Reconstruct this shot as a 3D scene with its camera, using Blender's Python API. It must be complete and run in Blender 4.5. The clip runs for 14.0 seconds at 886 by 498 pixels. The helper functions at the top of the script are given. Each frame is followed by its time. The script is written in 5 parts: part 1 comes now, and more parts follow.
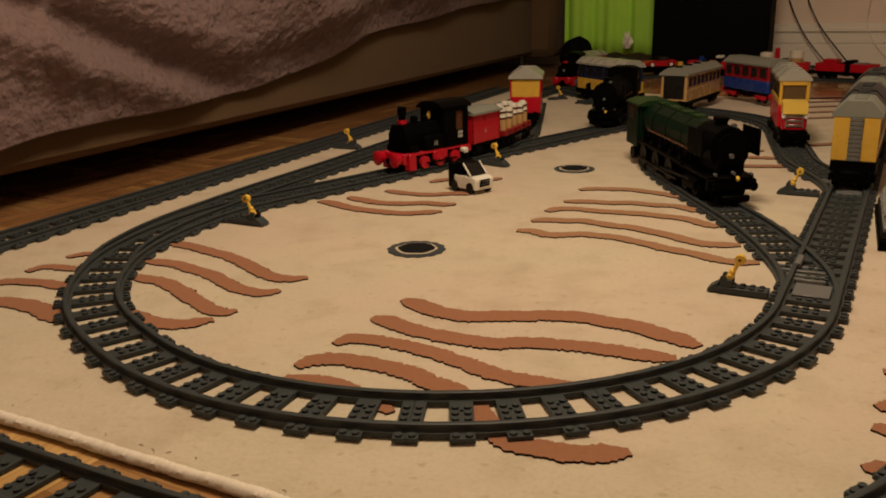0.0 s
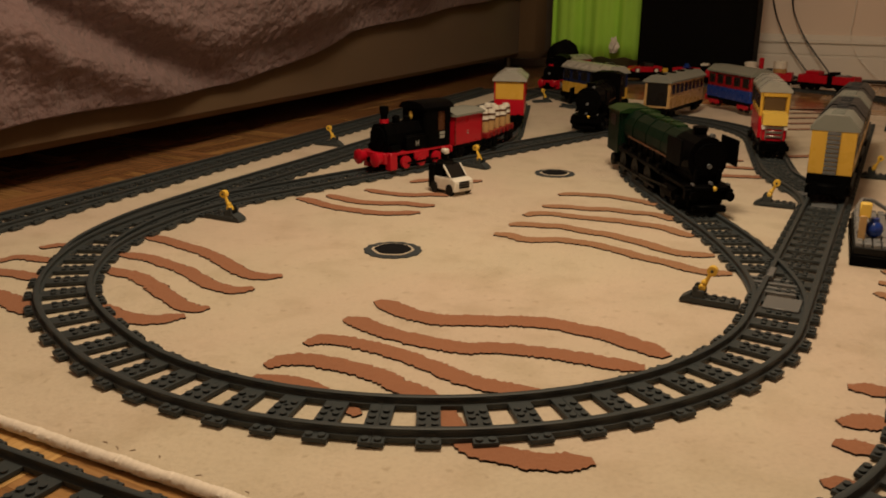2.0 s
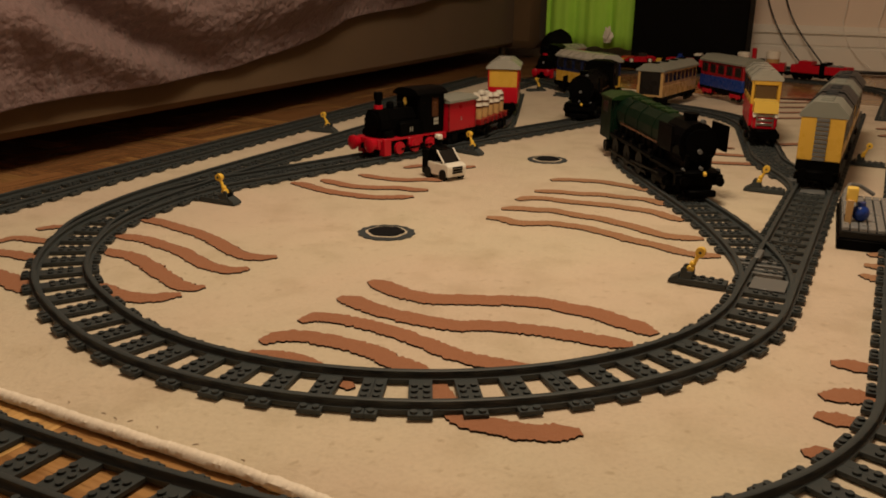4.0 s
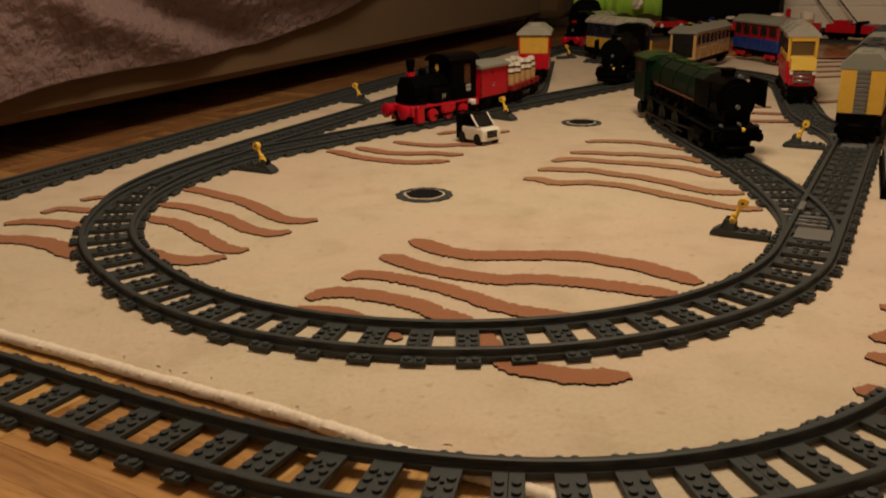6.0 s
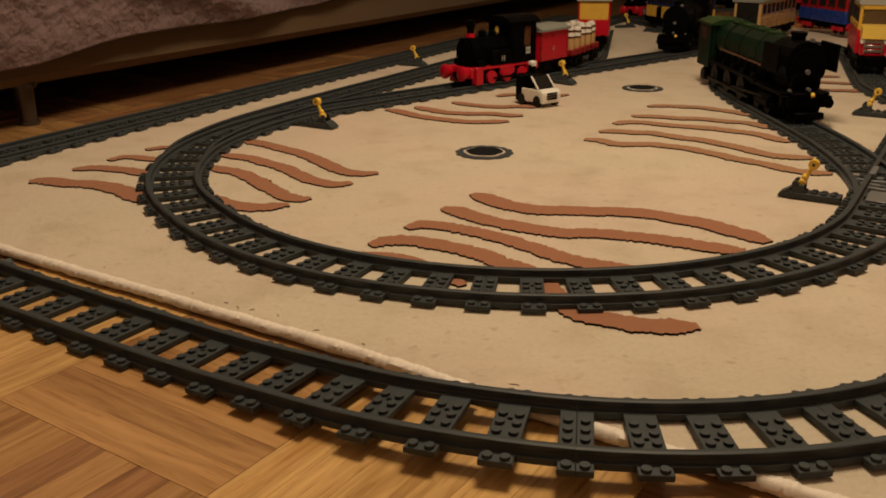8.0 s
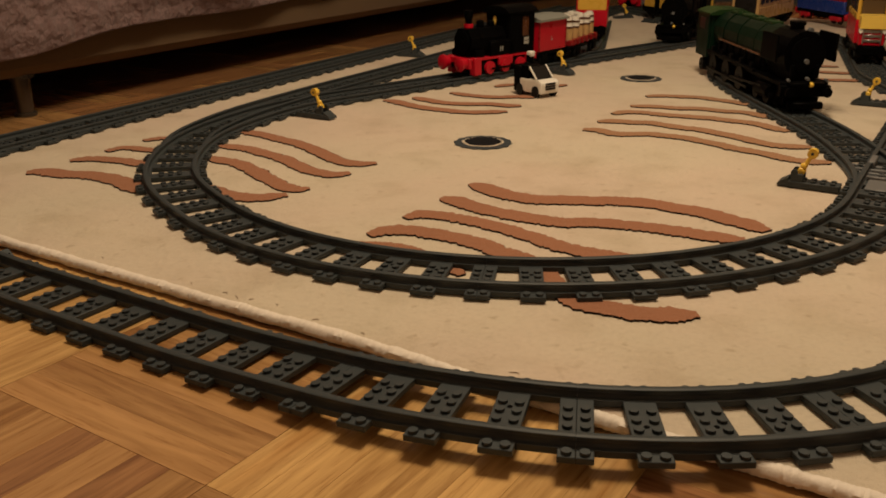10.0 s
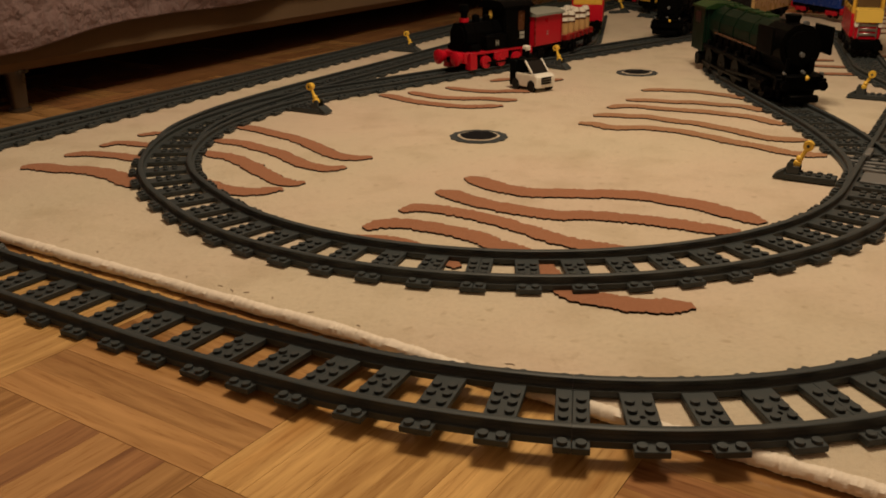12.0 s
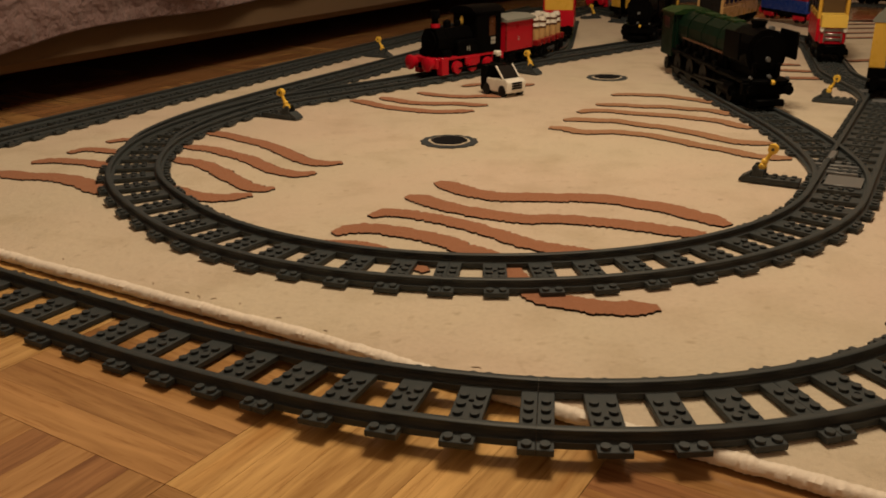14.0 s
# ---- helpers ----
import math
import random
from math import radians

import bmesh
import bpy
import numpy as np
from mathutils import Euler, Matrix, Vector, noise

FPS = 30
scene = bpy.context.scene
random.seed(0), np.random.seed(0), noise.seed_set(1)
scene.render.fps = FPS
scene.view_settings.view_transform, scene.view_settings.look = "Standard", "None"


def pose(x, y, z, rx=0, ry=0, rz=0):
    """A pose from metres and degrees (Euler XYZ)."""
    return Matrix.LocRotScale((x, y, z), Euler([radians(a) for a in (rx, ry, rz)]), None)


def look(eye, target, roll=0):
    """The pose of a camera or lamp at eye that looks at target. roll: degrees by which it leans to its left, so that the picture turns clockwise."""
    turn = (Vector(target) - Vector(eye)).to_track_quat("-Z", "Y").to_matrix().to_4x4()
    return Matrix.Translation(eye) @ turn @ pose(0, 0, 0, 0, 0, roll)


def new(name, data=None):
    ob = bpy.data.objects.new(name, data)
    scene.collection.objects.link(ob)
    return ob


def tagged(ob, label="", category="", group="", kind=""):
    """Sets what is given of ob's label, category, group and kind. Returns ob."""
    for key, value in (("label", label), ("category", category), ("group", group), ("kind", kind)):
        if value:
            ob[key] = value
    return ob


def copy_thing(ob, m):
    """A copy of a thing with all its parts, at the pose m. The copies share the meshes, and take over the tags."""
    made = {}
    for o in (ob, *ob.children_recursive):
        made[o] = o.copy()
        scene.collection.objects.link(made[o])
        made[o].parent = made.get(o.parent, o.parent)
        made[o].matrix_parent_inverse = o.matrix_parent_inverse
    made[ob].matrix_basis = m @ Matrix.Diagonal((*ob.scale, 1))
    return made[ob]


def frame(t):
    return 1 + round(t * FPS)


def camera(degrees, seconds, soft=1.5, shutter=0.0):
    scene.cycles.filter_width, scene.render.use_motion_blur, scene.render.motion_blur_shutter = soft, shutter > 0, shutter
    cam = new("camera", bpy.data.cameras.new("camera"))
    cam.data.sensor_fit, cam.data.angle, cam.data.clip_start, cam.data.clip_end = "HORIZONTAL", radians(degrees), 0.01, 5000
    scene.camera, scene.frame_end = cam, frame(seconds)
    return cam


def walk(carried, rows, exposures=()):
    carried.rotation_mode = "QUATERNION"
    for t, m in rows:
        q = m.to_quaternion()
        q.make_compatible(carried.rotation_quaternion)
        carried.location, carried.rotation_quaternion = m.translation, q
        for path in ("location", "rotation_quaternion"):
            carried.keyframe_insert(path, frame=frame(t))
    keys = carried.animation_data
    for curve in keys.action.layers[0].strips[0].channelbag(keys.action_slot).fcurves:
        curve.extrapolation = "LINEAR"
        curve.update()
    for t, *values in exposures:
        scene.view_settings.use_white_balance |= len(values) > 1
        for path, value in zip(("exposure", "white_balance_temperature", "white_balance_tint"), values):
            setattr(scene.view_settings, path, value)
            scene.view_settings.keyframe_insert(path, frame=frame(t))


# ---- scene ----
cam = camera(54.1, 14.0, soft=1.8, shutter=0.5)
PATH = [
    (0, (0.072, -0.808, 0.265), (-0.124, 1.102, -0.294), -1.2),
    (0.5, (0.069, -0.799, 0.26), (-0.144, 1.116, -0.279), -2.1),
    (1, (0.07, -0.793, 0.253), (-0.153, 1.116, -0.299), -2.7),
    (1.5, (0.077, -0.8, 0.256), (-0.117, 1.103, -0.329), -1.4),
    (2, (0.079, -0.807, 0.27), (-0.078, 1.105, -0.295), 0.8),
    (2.5, (0.08, -0.815, 0.271), (-0.031, 1.101, -0.29), 2.4),
    (3, (0.08, -0.823, 0.279), (-0.058, 1.094, -0.274), 1.9),
    (3.2, (0.082, -0.820, 0.272), (-0.058, 1.094, -0.288), 1.6),
    (5.3, (0.078, -0.825, 0.258), (-0.123, 1.076, -0.331), -0.8),
    (5.5, (0.073, -0.829, 0.255), (-0.144, 1.07, -0.336), -1.2),
    (6, (0.073, -0.829, 0.247), (-0.137, 1.058, -0.383), -0.9),
    (6.5, (0.073, -0.827, 0.234), (-0.157, 1.047, -0.427), -0.7),
    (7, (0.067, -0.831, 0.234), (-0.178, 1.042, -0.424), -0.4),
    (7.5, (0.063, -0.834, 0.231), (-0.233, 1.025, -0.445), -0.4),
    (8, (0.06, -0.835, 0.228), (-0.251, 1.019, -0.453), -0.3),
    (8.5, (0.058, -0.835, 0.227), (-0.249, 1.019, -0.458), -0.3),
    (11, (0.06, -0.835, 0.224), (-0.246, 1.013, -0.477), -0.5),
    (11.5, (0.06, -0.835, 0.223), (-0.243, 1.014, -0.474), -0.7),
    (12, (0.06, -0.835, 0.223), (-0.238, 1.013, -0.482), -0.5),
    (12.5, (0.06, -0.835, 0.223), (-0.234, 1.014, -0.483), -0.5),
    (13, (0.062, -0.836, 0.225), (-0.224, 1.015, -0.476), -0.5),
    (13.5, (0.063, -0.835, 0.223), (-0.209, 1.019, -0.477), -0.4),
    (14, (0.066, -0.836, 0.223), (-0.18, 1.024, -0.471), -0.4),
]
walk(cam, [(t, look(eye, target, roll)) for t, eye, target, roll in PATH], [(0.0, 0.0), (14.0, 0.0)])

# ---- light ----
world = bpy.data.worlds.new("world")
scene.world = world
world.use_nodes = True
world.node_tree.nodes["Background"].inputs[0].default_value = (1.0, 0.75, 0.5, 1)
world.node_tree.nodes["Background"].inputs[1].default_value = 0.003


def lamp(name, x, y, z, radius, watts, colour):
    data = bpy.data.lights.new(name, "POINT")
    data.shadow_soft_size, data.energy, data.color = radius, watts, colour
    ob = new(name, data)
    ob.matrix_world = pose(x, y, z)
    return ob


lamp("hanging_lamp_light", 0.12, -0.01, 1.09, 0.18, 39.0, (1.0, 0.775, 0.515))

# ---- materials ----


def material(name, colour, rough=0.4, metal=0.0, grain=900.0, vary=0.1, bump=0.05, spot=30.0, coat=0.0, rand=0.0):
    """A surface with variation at two scales: slow tone drift and fine relief."""
    m = bpy.data.materials.new(name)
    m.use_nodes = True
    n, l = m.node_tree.nodes, m.node_tree.links
    b = n["Principled BSDF"]
    b.inputs["Roughness"].default_value, b.inputs["Metallic"].default_value = rough, metal
    b.inputs["Coat Weight"].default_value = coat
    co = n.new("ShaderNodeTexCoord")
    big, fine = n.new("ShaderNodeTexNoise"), n.new("ShaderNodeTexNoise")
    big.inputs["Scale"].default_value, fine.inputs["Scale"].default_value = spot, grain
    big.inputs["Detail"].default_value = 4
    l.new(co.outputs["Object"], big.inputs["Vector"])
    l.new(co.outputs["Object"], fine.inputs["Vector"])
    mix = n.new("ShaderNodeMix")
    mix.data_type = "RGBA"
    mix.inputs[6].default_value = (*[c * (1 - vary) for c in colour], 1)
    mix.inputs[7].default_value = (*[min(1, c * (1 + vary)) for c in colour], 1)
    l.new(big.outputs["Fac"], mix.inputs[0])
    last = mix.outputs[2]
    if rand:
        info, hsv, ramp = n.new("ShaderNodeObjectInfo"), n.new("ShaderNodeHueSaturation"), n.new("ShaderNodeMapRange")
        ramp.inputs["To Min"].default_value, ramp.inputs["To Max"].default_value = 1 - rand, 1 + rand
        l.new(info.outputs["Random"], ramp.inputs["Value"])
        l.new(ramp.outputs["Result"], hsv.inputs["Value"])
        l.new(last, hsv.inputs["Color"])
        last = hsv.outputs["Color"]
    l.new(last, b.inputs["Base Color"])
    rr = n.new("ShaderNodeMapRange")
    rr.inputs["To Min"].default_value, rr.inputs["To Max"].default_value = max(0.05, rough - 0.1), min(1, rough + 0.1)
    l.new(big.outputs["Fac"], rr.inputs["Value"])
    l.new(rr.outputs["Result"], b.inputs["Roughness"])
    bp = n.new("ShaderNodeBump")
    bp.inputs["Strength"].default_value, bp.inputs["Distance"].default_value = bump, 0.001
    l.new(fine.outputs["Fac"], bp.inputs["Height"])
    l.new(bp.outputs["Normal"], b.inputs["Normal"])
    return m


def abs_plastic(name, colour, rough=0.28, gloss=0.4):
    m = material(name, colour, rough, 0, 400, 0.08, 0.03, 40)
    m.node_tree.nodes["Principled BSDF"].inputs["Specular IOR Level"].default_value = gloss
    return m


RAIL_GREY = abs_plastic("dark_grey_plastic", (0.040, 0.048, 0.052), 0.50, 0.28)
PLATE_GREY = abs_plastic("mid_grey_plastic", (0.13, 0.135, 0.14), 0.38)
LIGHT_GREY = abs_plastic("light_grey_plastic", (0.36, 0.36, 0.33))
ROOF_GREY = abs_plastic("weathered_grey_plastic", (0.22, 0.23, 0.205), 0.45, 0.25)
DARK_ROOF = abs_plastic("dark_slate_plastic", (0.035, 0.038, 0.042), 0.45, 0.2)
SLATE = abs_plastic("slate_grey_plastic", (0.20, 0.205, 0.21))
BLACK = abs_plastic("black_plastic", (0.0018, 0.0017, 0.0018), 0.50, 0.03)
RED = abs_plastic("red_plastic", (0.48, 0.006, 0.020), 0.30, 0.3)
MID_RED = abs_plastic("wine_red_plastic", (0.30, 0.008, 0.014))
DARK_RED = abs_plastic("dark_red_plastic", (0.25, 0.01, 0.012))
YELLOW = abs_plastic("yellow_plastic", (0.84, 0.54, 0.07))
TAN = abs_plastic("tan_plastic", (0.52, 0.33, 0.14))
OCHRE = abs_plastic("ochre_plastic", (0.66, 0.40, 0.06))
BLUE = abs_plastic("blue_plastic", (0.012, 0.045, 0.28))
DARK_BLUE = abs_plastic("dark_blue_plastic", (0.012, 0.022, 0.085))
GREEN = abs_plastic("dark_green_plastic", (0.0019, 0.0125, 0.0060), 0.45, 0.16)
OLIVE = abs_plastic("olive_green_plastic", (0.012, 0.036, 0.010), 0.4, 0.22)
PALE_YELLOW = abs_plastic("pale_yellow_plastic", (0.90, 0.62, 0.12), 0.3, 0.3)
# the tan of this pane is a reflection put into its colour
REFLECTION_PANE = abs_plastic("tan_reflection_window", (0.11, 0.07, 0.035), 0.25, 0.35)
WHITE = abs_plastic("white_plastic", (0.78, 0.75, 0.68))
BROWN = abs_plastic("brown_plastic", (0.09, 0.035, 0.015))
LEG_METAL = material("dull_leg_metal", (0.10, 0.085, 0.07), 0.3, 0.7)
METAL = material("bright_metal", (0.6, 0.6, 0.6), 0.3, 1.0)
SMOKE = material("dark_window_plastic", (0.016, 0.014, 0.013), 0.28, 0, 200, 0.05, 0.0, 20)
SMOKE.node_tree.nodes["Principled BSDF"].inputs["Specular IOR Level"].default_value = 0.25
COAL = abs_plastic("coal_black_plastic", (0.0026, 0.0024, 0.0023), 0.5, 0.1)
RUBBER = abs_plastic("black_rubber", (0.010, 0.0095, 0.009), 0.55, 0.18)


def pile_material(name, colour, bump=0.6, tufts=0.5):
    """Wool pile: a fine fleck over slow tone drift, with a soft sheen."""
    m = material(name, colour, 0.95, 0, 1400, 0.10, bump, 9)
    n, l = m.node_tree.nodes, m.node_tree.links
    b = n["Principled BSDF"]
    b.inputs["Specular IOR Level"].default_value = 0.12
    b.inputs["Sheen Weight"].default_value, b.inputs["Sheen Roughness"].default_value = 0.3 * min(1, sum(colour)), 0.5
    fleck, mixer = n.new("ShaderNodeTexNoise"), n.new("ShaderNodeMix")
    fleck.inputs["Scale"].default_value, fleck.inputs["Detail"].default_value = 320, 6
    l.new(n["Texture Coordinate"].outputs["Object"], fleck.inputs["Vector"])
    mixer.data_type, mixer.blend_type = "RGBA", "MULTIPLY"
    mixer.inputs[0].default_value = 0.15
    old = b.inputs["Base Color"].links[0].from_socket
    ramp = n.new("ShaderNodeValToRGB")
    ramp.color_ramp.elements[0].position, ramp.color_ramp.elements[1].position = 0.28, 0.55
    ramp.color_ramp.elements[0].color = (0.45, 0.42, 0.40, 1)
    l.new(fleck.outputs["Fac"], ramp.inputs[0])
    l.new(old, mixer.inputs[6])
    l.new(ramp.outputs[0], mixer.inputs[7])
    l.new(mixer.outputs[2], b.inputs["Base Color"])
    tuft, bp2 = n.new("ShaderNodeTexNoise"), n.new("ShaderNodeBump")
    tuft.inputs["Scale"].default_value, tuft.inputs["Detail"].default_value = 150, 4
    l.new(n["Texture Coordinate"].outputs["Object"], tuft.inputs["Vector"])
    bp2.inputs["Strength"].default_value, bp2.inputs["Distance"].default_value = tufts, 0.0015
    l.new(tuft.outputs["Fac"], bp2.inputs["Height"])
    l.new(n["Bump"].outputs["Normal"], bp2.inputs["Normal"])
    l.new(bp2.outputs["Normal"], b.inputs["Normal"])
    return m


RUG_CREAM = pile_material("cream_wool_pile", (0.66, 0.57, 0.435))
def tint_drift(m, tint, scale, low, high):
    """Slow patches of another tone, as worn wool has."""
    n, l = m.node_tree.nodes, m.node_tree.links
    b = n["Principled BSDF"]
    old = b.inputs["Base Color"].links[0].from_socket
    drift, ramp, mixer = n.new("ShaderNodeTexNoise"), n.new("ShaderNodeMapRange"), n.new("ShaderNodeMix")
    drift.inputs["Scale"].default_value, drift.inputs["Detail"].default_value = scale, 5
    ramp.inputs["From Min"].default_value, ramp.inputs["From Max"].default_value = low, high
    mixer.data_type, mixer.blend_type = "RGBA", "MULTIPLY"
    mixer.inputs[7].default_value = (*tint, 1)
    l.new(n["Texture Coordinate"].outputs["Object"], drift.inputs["Vector"])
    l.new(drift.outputs["Fac"], ramp.inputs["Value"])
    l.new(ramp.outputs["Result"], mixer.inputs[0])
    l.new(old, mixer.inputs[6])
    l.new(mixer.outputs[2], b.inputs["Base Color"])


tint_drift(RUG_CREAM, (1.0, 0.94, 0.97), 4.0, 0.40, 0.62)
tint_drift(RUG_CREAM, (0.86, 0.84, 0.80), 24.0, 0.50, 0.74)
tint_drift(RUG_CREAM, (0.80, 0.77, 0.72), 120.0, 0.62, 0.74)


def dimples(m, scale, strength, depth):
    """A coarser relief over what the surface has."""
    n, l = m.node_tree.nodes, m.node_tree.links
    b = n["Principled BSDF"]
    old = b.inputs["Normal"].links[0].from_socket
    tex, bump = n.new("ShaderNodeTexNoise"), n.new("ShaderNodeBump")
    tex.inputs["Scale"].default_value, tex.inputs["Detail"].default_value = scale, 3
    bump.inputs["Strength"].default_value, bump.inputs["Distance"].default_value = strength, depth
    l.new(n["Texture Coordinate"].outputs["Object"], tex.inputs["Vector"])
    l.new(tex.outputs["Fac"], bump.inputs["Height"])
    l.new(old, bump.inputs["Normal"])
    l.new(bump.outputs["Normal"], b.inputs["Normal"])


dimples(RUG_CREAM, 55.0, 0.35, 0.004)
RUG_RUST = pile_material("rust_brown_wool_pile", (0.345, 0.152, 0.082))
RUG_CLAY = pile_material("pale_rust_wool_pile", (0.365, 0.190, 0.100))
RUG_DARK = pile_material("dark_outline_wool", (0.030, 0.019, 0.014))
RUG_SLATE = pile_material("slate_blue_wool", (0.05, 0.058, 0.065))
RUG_BLACK = pile_material("black_wool", (0.008, 0.008, 0.010))
RUG_BINDING = pile_material("cream_cord_binding", (0.88, 0.79, 0.68), 0.3, 0.15)
RUG_BINDING.node_tree.nodes["Principled BSDF"].inputs["Specular IOR Level"].default_value = 0.4
RUG_BINDING.node_tree.nodes["Map Range"].inputs["To Min"].default_value = 0.42
RUG_BINDING.node_tree.nodes["Map Range"].inputs["To Max"].default_value = 0.65
RUG_THREAD = pile_material("brown_yarn", (0.34, 0.24, 0.16))
FLEECE = pile_material("mauve_fleece", (0.205, 0.136, 0.136), 0.9, 1.0)
dimples(FLEECE, 52.0, 1.0, 0.012)
FLEECE.node_tree.nodes["Principled BSDF"].inputs["Sheen Weight"].default_value = 0.10
SOFA_CLOTH = pile_material("brown_sofa_cloth", (0.130, 0.083, 0.045), 0.3, 0.15)
GREEN_CLOTH = material("lime_green_cloth", (0.42, 0.80, 0.09), 0.8, 0, 700, 0.12, 0.2, 9)
WALL_PAINT = material("warm_white_wall_paint", (0.86, 0.73, 0.64), 0.8, 0, 300, 0.06, 0.15, 3)
TRIM_PAINT = material("white_gloss_paint", (0.88, 0.85, 0.80), 0.35, 0, 200, 0.04, 0.05, 5)
CEILING_PAINT = material("white_ceiling_paint", (0.4, 0.38, 0.36), 0.9, 0, 200, 0.03, 0.1, 3)
CABLE = material("black_cable_sheath", (0.012, 0.012, 0.012), 0.4)
CABINET_BLACK = material("matt_black_panel", (0.003, 0.0026, 0.0026), 0.8, 0, 500, 0.2, 0.1, 8)
CABINET_BLACK.node_tree.nodes["Principled BSDF"].inputs["Specular IOR Level"].default_value = 0.08
JOINT = material("dark_parquet_joint", (0.10, 0.045, 0.016), 0.8)


def wood_material(name, dark, light):
    """Lacquered oak strips: long grain, streaks and a tone of its own for each strip."""
    m = bpy.data.materials.new(name)
    m.use_nodes = True
    n, l = m.node_tree.nodes, m.node_tree.links
    b = n["Principled BSDF"]
    co, mp, info, geo = n.new("ShaderNodeTexCoord"), n.new("ShaderNodeMapping"), n.new("ShaderNodeObjectInfo"), n.new("ShaderNodeNewGeometry")
    mp.inputs["Scale"].default_value = (6, 75, 40)
    add = n.new("ShaderNodeVectorMath")
    both = n.new("ShaderNodeMath")
    l.new(info.outputs["Random"], both.inputs[0])
    l.new(geo.outputs["Random Per Island"], both.inputs[1])
    scl = n.new("ShaderNodeMath")
    scl.operation = "MULTIPLY"
    scl.inputs[1].default_value = 37.0
    l.new(both.outputs[0], scl.inputs[0])
    l.new(co.outputs["UV"], add.inputs[0])
    l.new(scl.outputs[0], add.inputs[1])
    l.new(add.outputs[0], mp.inputs["Vector"])
    streak, broad = n.new("ShaderNodeTexNoise"), n.new("ShaderNodeTexNoise")
    streak.inputs["Scale"].default_value, streak.inputs["Detail"].default_value, streak.inputs["Distortion"].default_value = 2.2, 6, 0.7
    broad.inputs["Scale"].default_value, broad.inputs["Detail"].default_value = 0.7, 3
    l.new(mp.outputs[0], streak.inputs["Vector"])
    l.new(mp.outputs[0], broad.inputs["Vector"])
    ramp = n.new("ShaderNodeValToRGB")
    ramp.color_ramp.elements[0].position, ramp.color_ramp.elements[1].position = 0.30, 0.70
    ramp.color_ramp.elements[0].color = (*dark, 1)
    ramp.color_ramp.elements[1].color = (*light, 1)
    l.new(streak.outputs["Fac"], ramp.inputs[0])
    frac, tone = n.new("ShaderNodeMath"), n.new("ShaderNodeMapRange")
    frac.operation = "FRACT"
    l.new(scl.outputs[0], frac.inputs[0])
    tone.inputs["To Min"].default_value, tone.inputs["To Max"].default_value = 0.92, 1.08
    hue, hue_mix = n.new("ShaderNodeMapRange"), n.new("ShaderNodeMix")
    hue.inputs["From Min"].default_value, hue.inputs["From Max"].default_value = 0.55, 1.0
    hue_mix.data_type = "RGBA"
    hue_mix.inputs[7].default_value = (*[1.1 * c for c in light], 1)
    knot, knot_mix, knot_range = n.new("ShaderNodeTexNoise"), n.new("ShaderNodeMix"), n.new("ShaderNodeMapRange")
    knot.inputs["Scale"].default_value, knot.inputs["Detail"].default_value, knot.inputs["Distortion"].default_value = 0.35, 4, 1.5
    knot_range.inputs["From Min"].default_value, knot_range.inputs["From Max"].default_value = 0.60, 0.74
    knot_range.inputs["To Max"].default_value = 0.6
    knot_mix.data_type, knot_mix.blend_type = "RGBA", "MULTIPLY"
    knot_mix.inputs[7].default_value = (0.62, 0.45, 0.30, 1)
    l.new(mp.outputs[0], knot.inputs["Vector"])
    l.new(knot.outputs["Fac"], knot_range.inputs["Value"])
    l.new(knot_range.outputs[0], knot_mix.inputs[0])
    half = n.new("ShaderNodeMath")
    half.operation = "MULTIPLY"
    half.inputs[1].default_value = 0.35
    l.new(frac.outputs[0], hue.inputs["Value"])
    l.new(hue.outputs[0], half.inputs[0])
    l.new(half.outputs[0], hue_mix.inputs[0])
    l.new(ramp.outputs[0], hue_mix.inputs[6])
    l.new(hue_mix.outputs[2], knot_mix.inputs[6])
    l.new(frac.outputs[0], tone.inputs["Value"])
    hsv = n.new("ShaderNodeHueSaturation")
    l.new(tone.outputs[0], hsv.inputs["Value"])
    l.new(knot_mix.outputs[2], hsv.inputs["Color"])
    pore, pore_range, pore_mix = n.new("ShaderNodeTexNoise"), n.new("ShaderNodeMapRange"), n.new("ShaderNodeMix")
    pore.inputs["Scale"].default_value, pore.inputs["Detail"].default_value = 9.0, 5
    pore_range.inputs["From Min"].default_value, pore_range.inputs["From Max"].default_value = 0.56, 0.72
    pore_range.inputs["To Max"].default_value = 0.55
    pore_mix.data_type, pore_mix.blend_type = "RGBA", "MULTIPLY"
    pore_mix.inputs[7].default_value = (0.55, 0.42, 0.32, 1)
    l.new(mp.outputs[0], pore.inputs["Vector"])
    l.new(pore.outputs["Fac"], pore_range.inputs["Value"])
    l.new(pore_range.outputs[0], pore_mix.inputs[0])
    l.new(hsv.outputs[0], pore_mix.inputs[6])
    l.new(pore_mix.outputs[2], b.inputs["Base Color"])
    rr = n.new("ShaderNodeMapRange")
    rr.inputs["To Min"].default_value, rr.inputs["To Max"].default_value = 0.10, 0.24
    l.new(broad.outputs["Fac"], rr.inputs["Value"])
    l.new(rr.outputs[0], b.inputs["Roughness"])
    bp = n.new("ShaderNodeBump")
    bp.inputs["Strength"].default_value, bp.inputs["Distance"].default_value = 0.15, 0.0006
    l.new(streak.outputs["Fac"], bp.inputs["Height"])
    l.new(bp.outputs[0], b.inputs["Normal"])
    return m


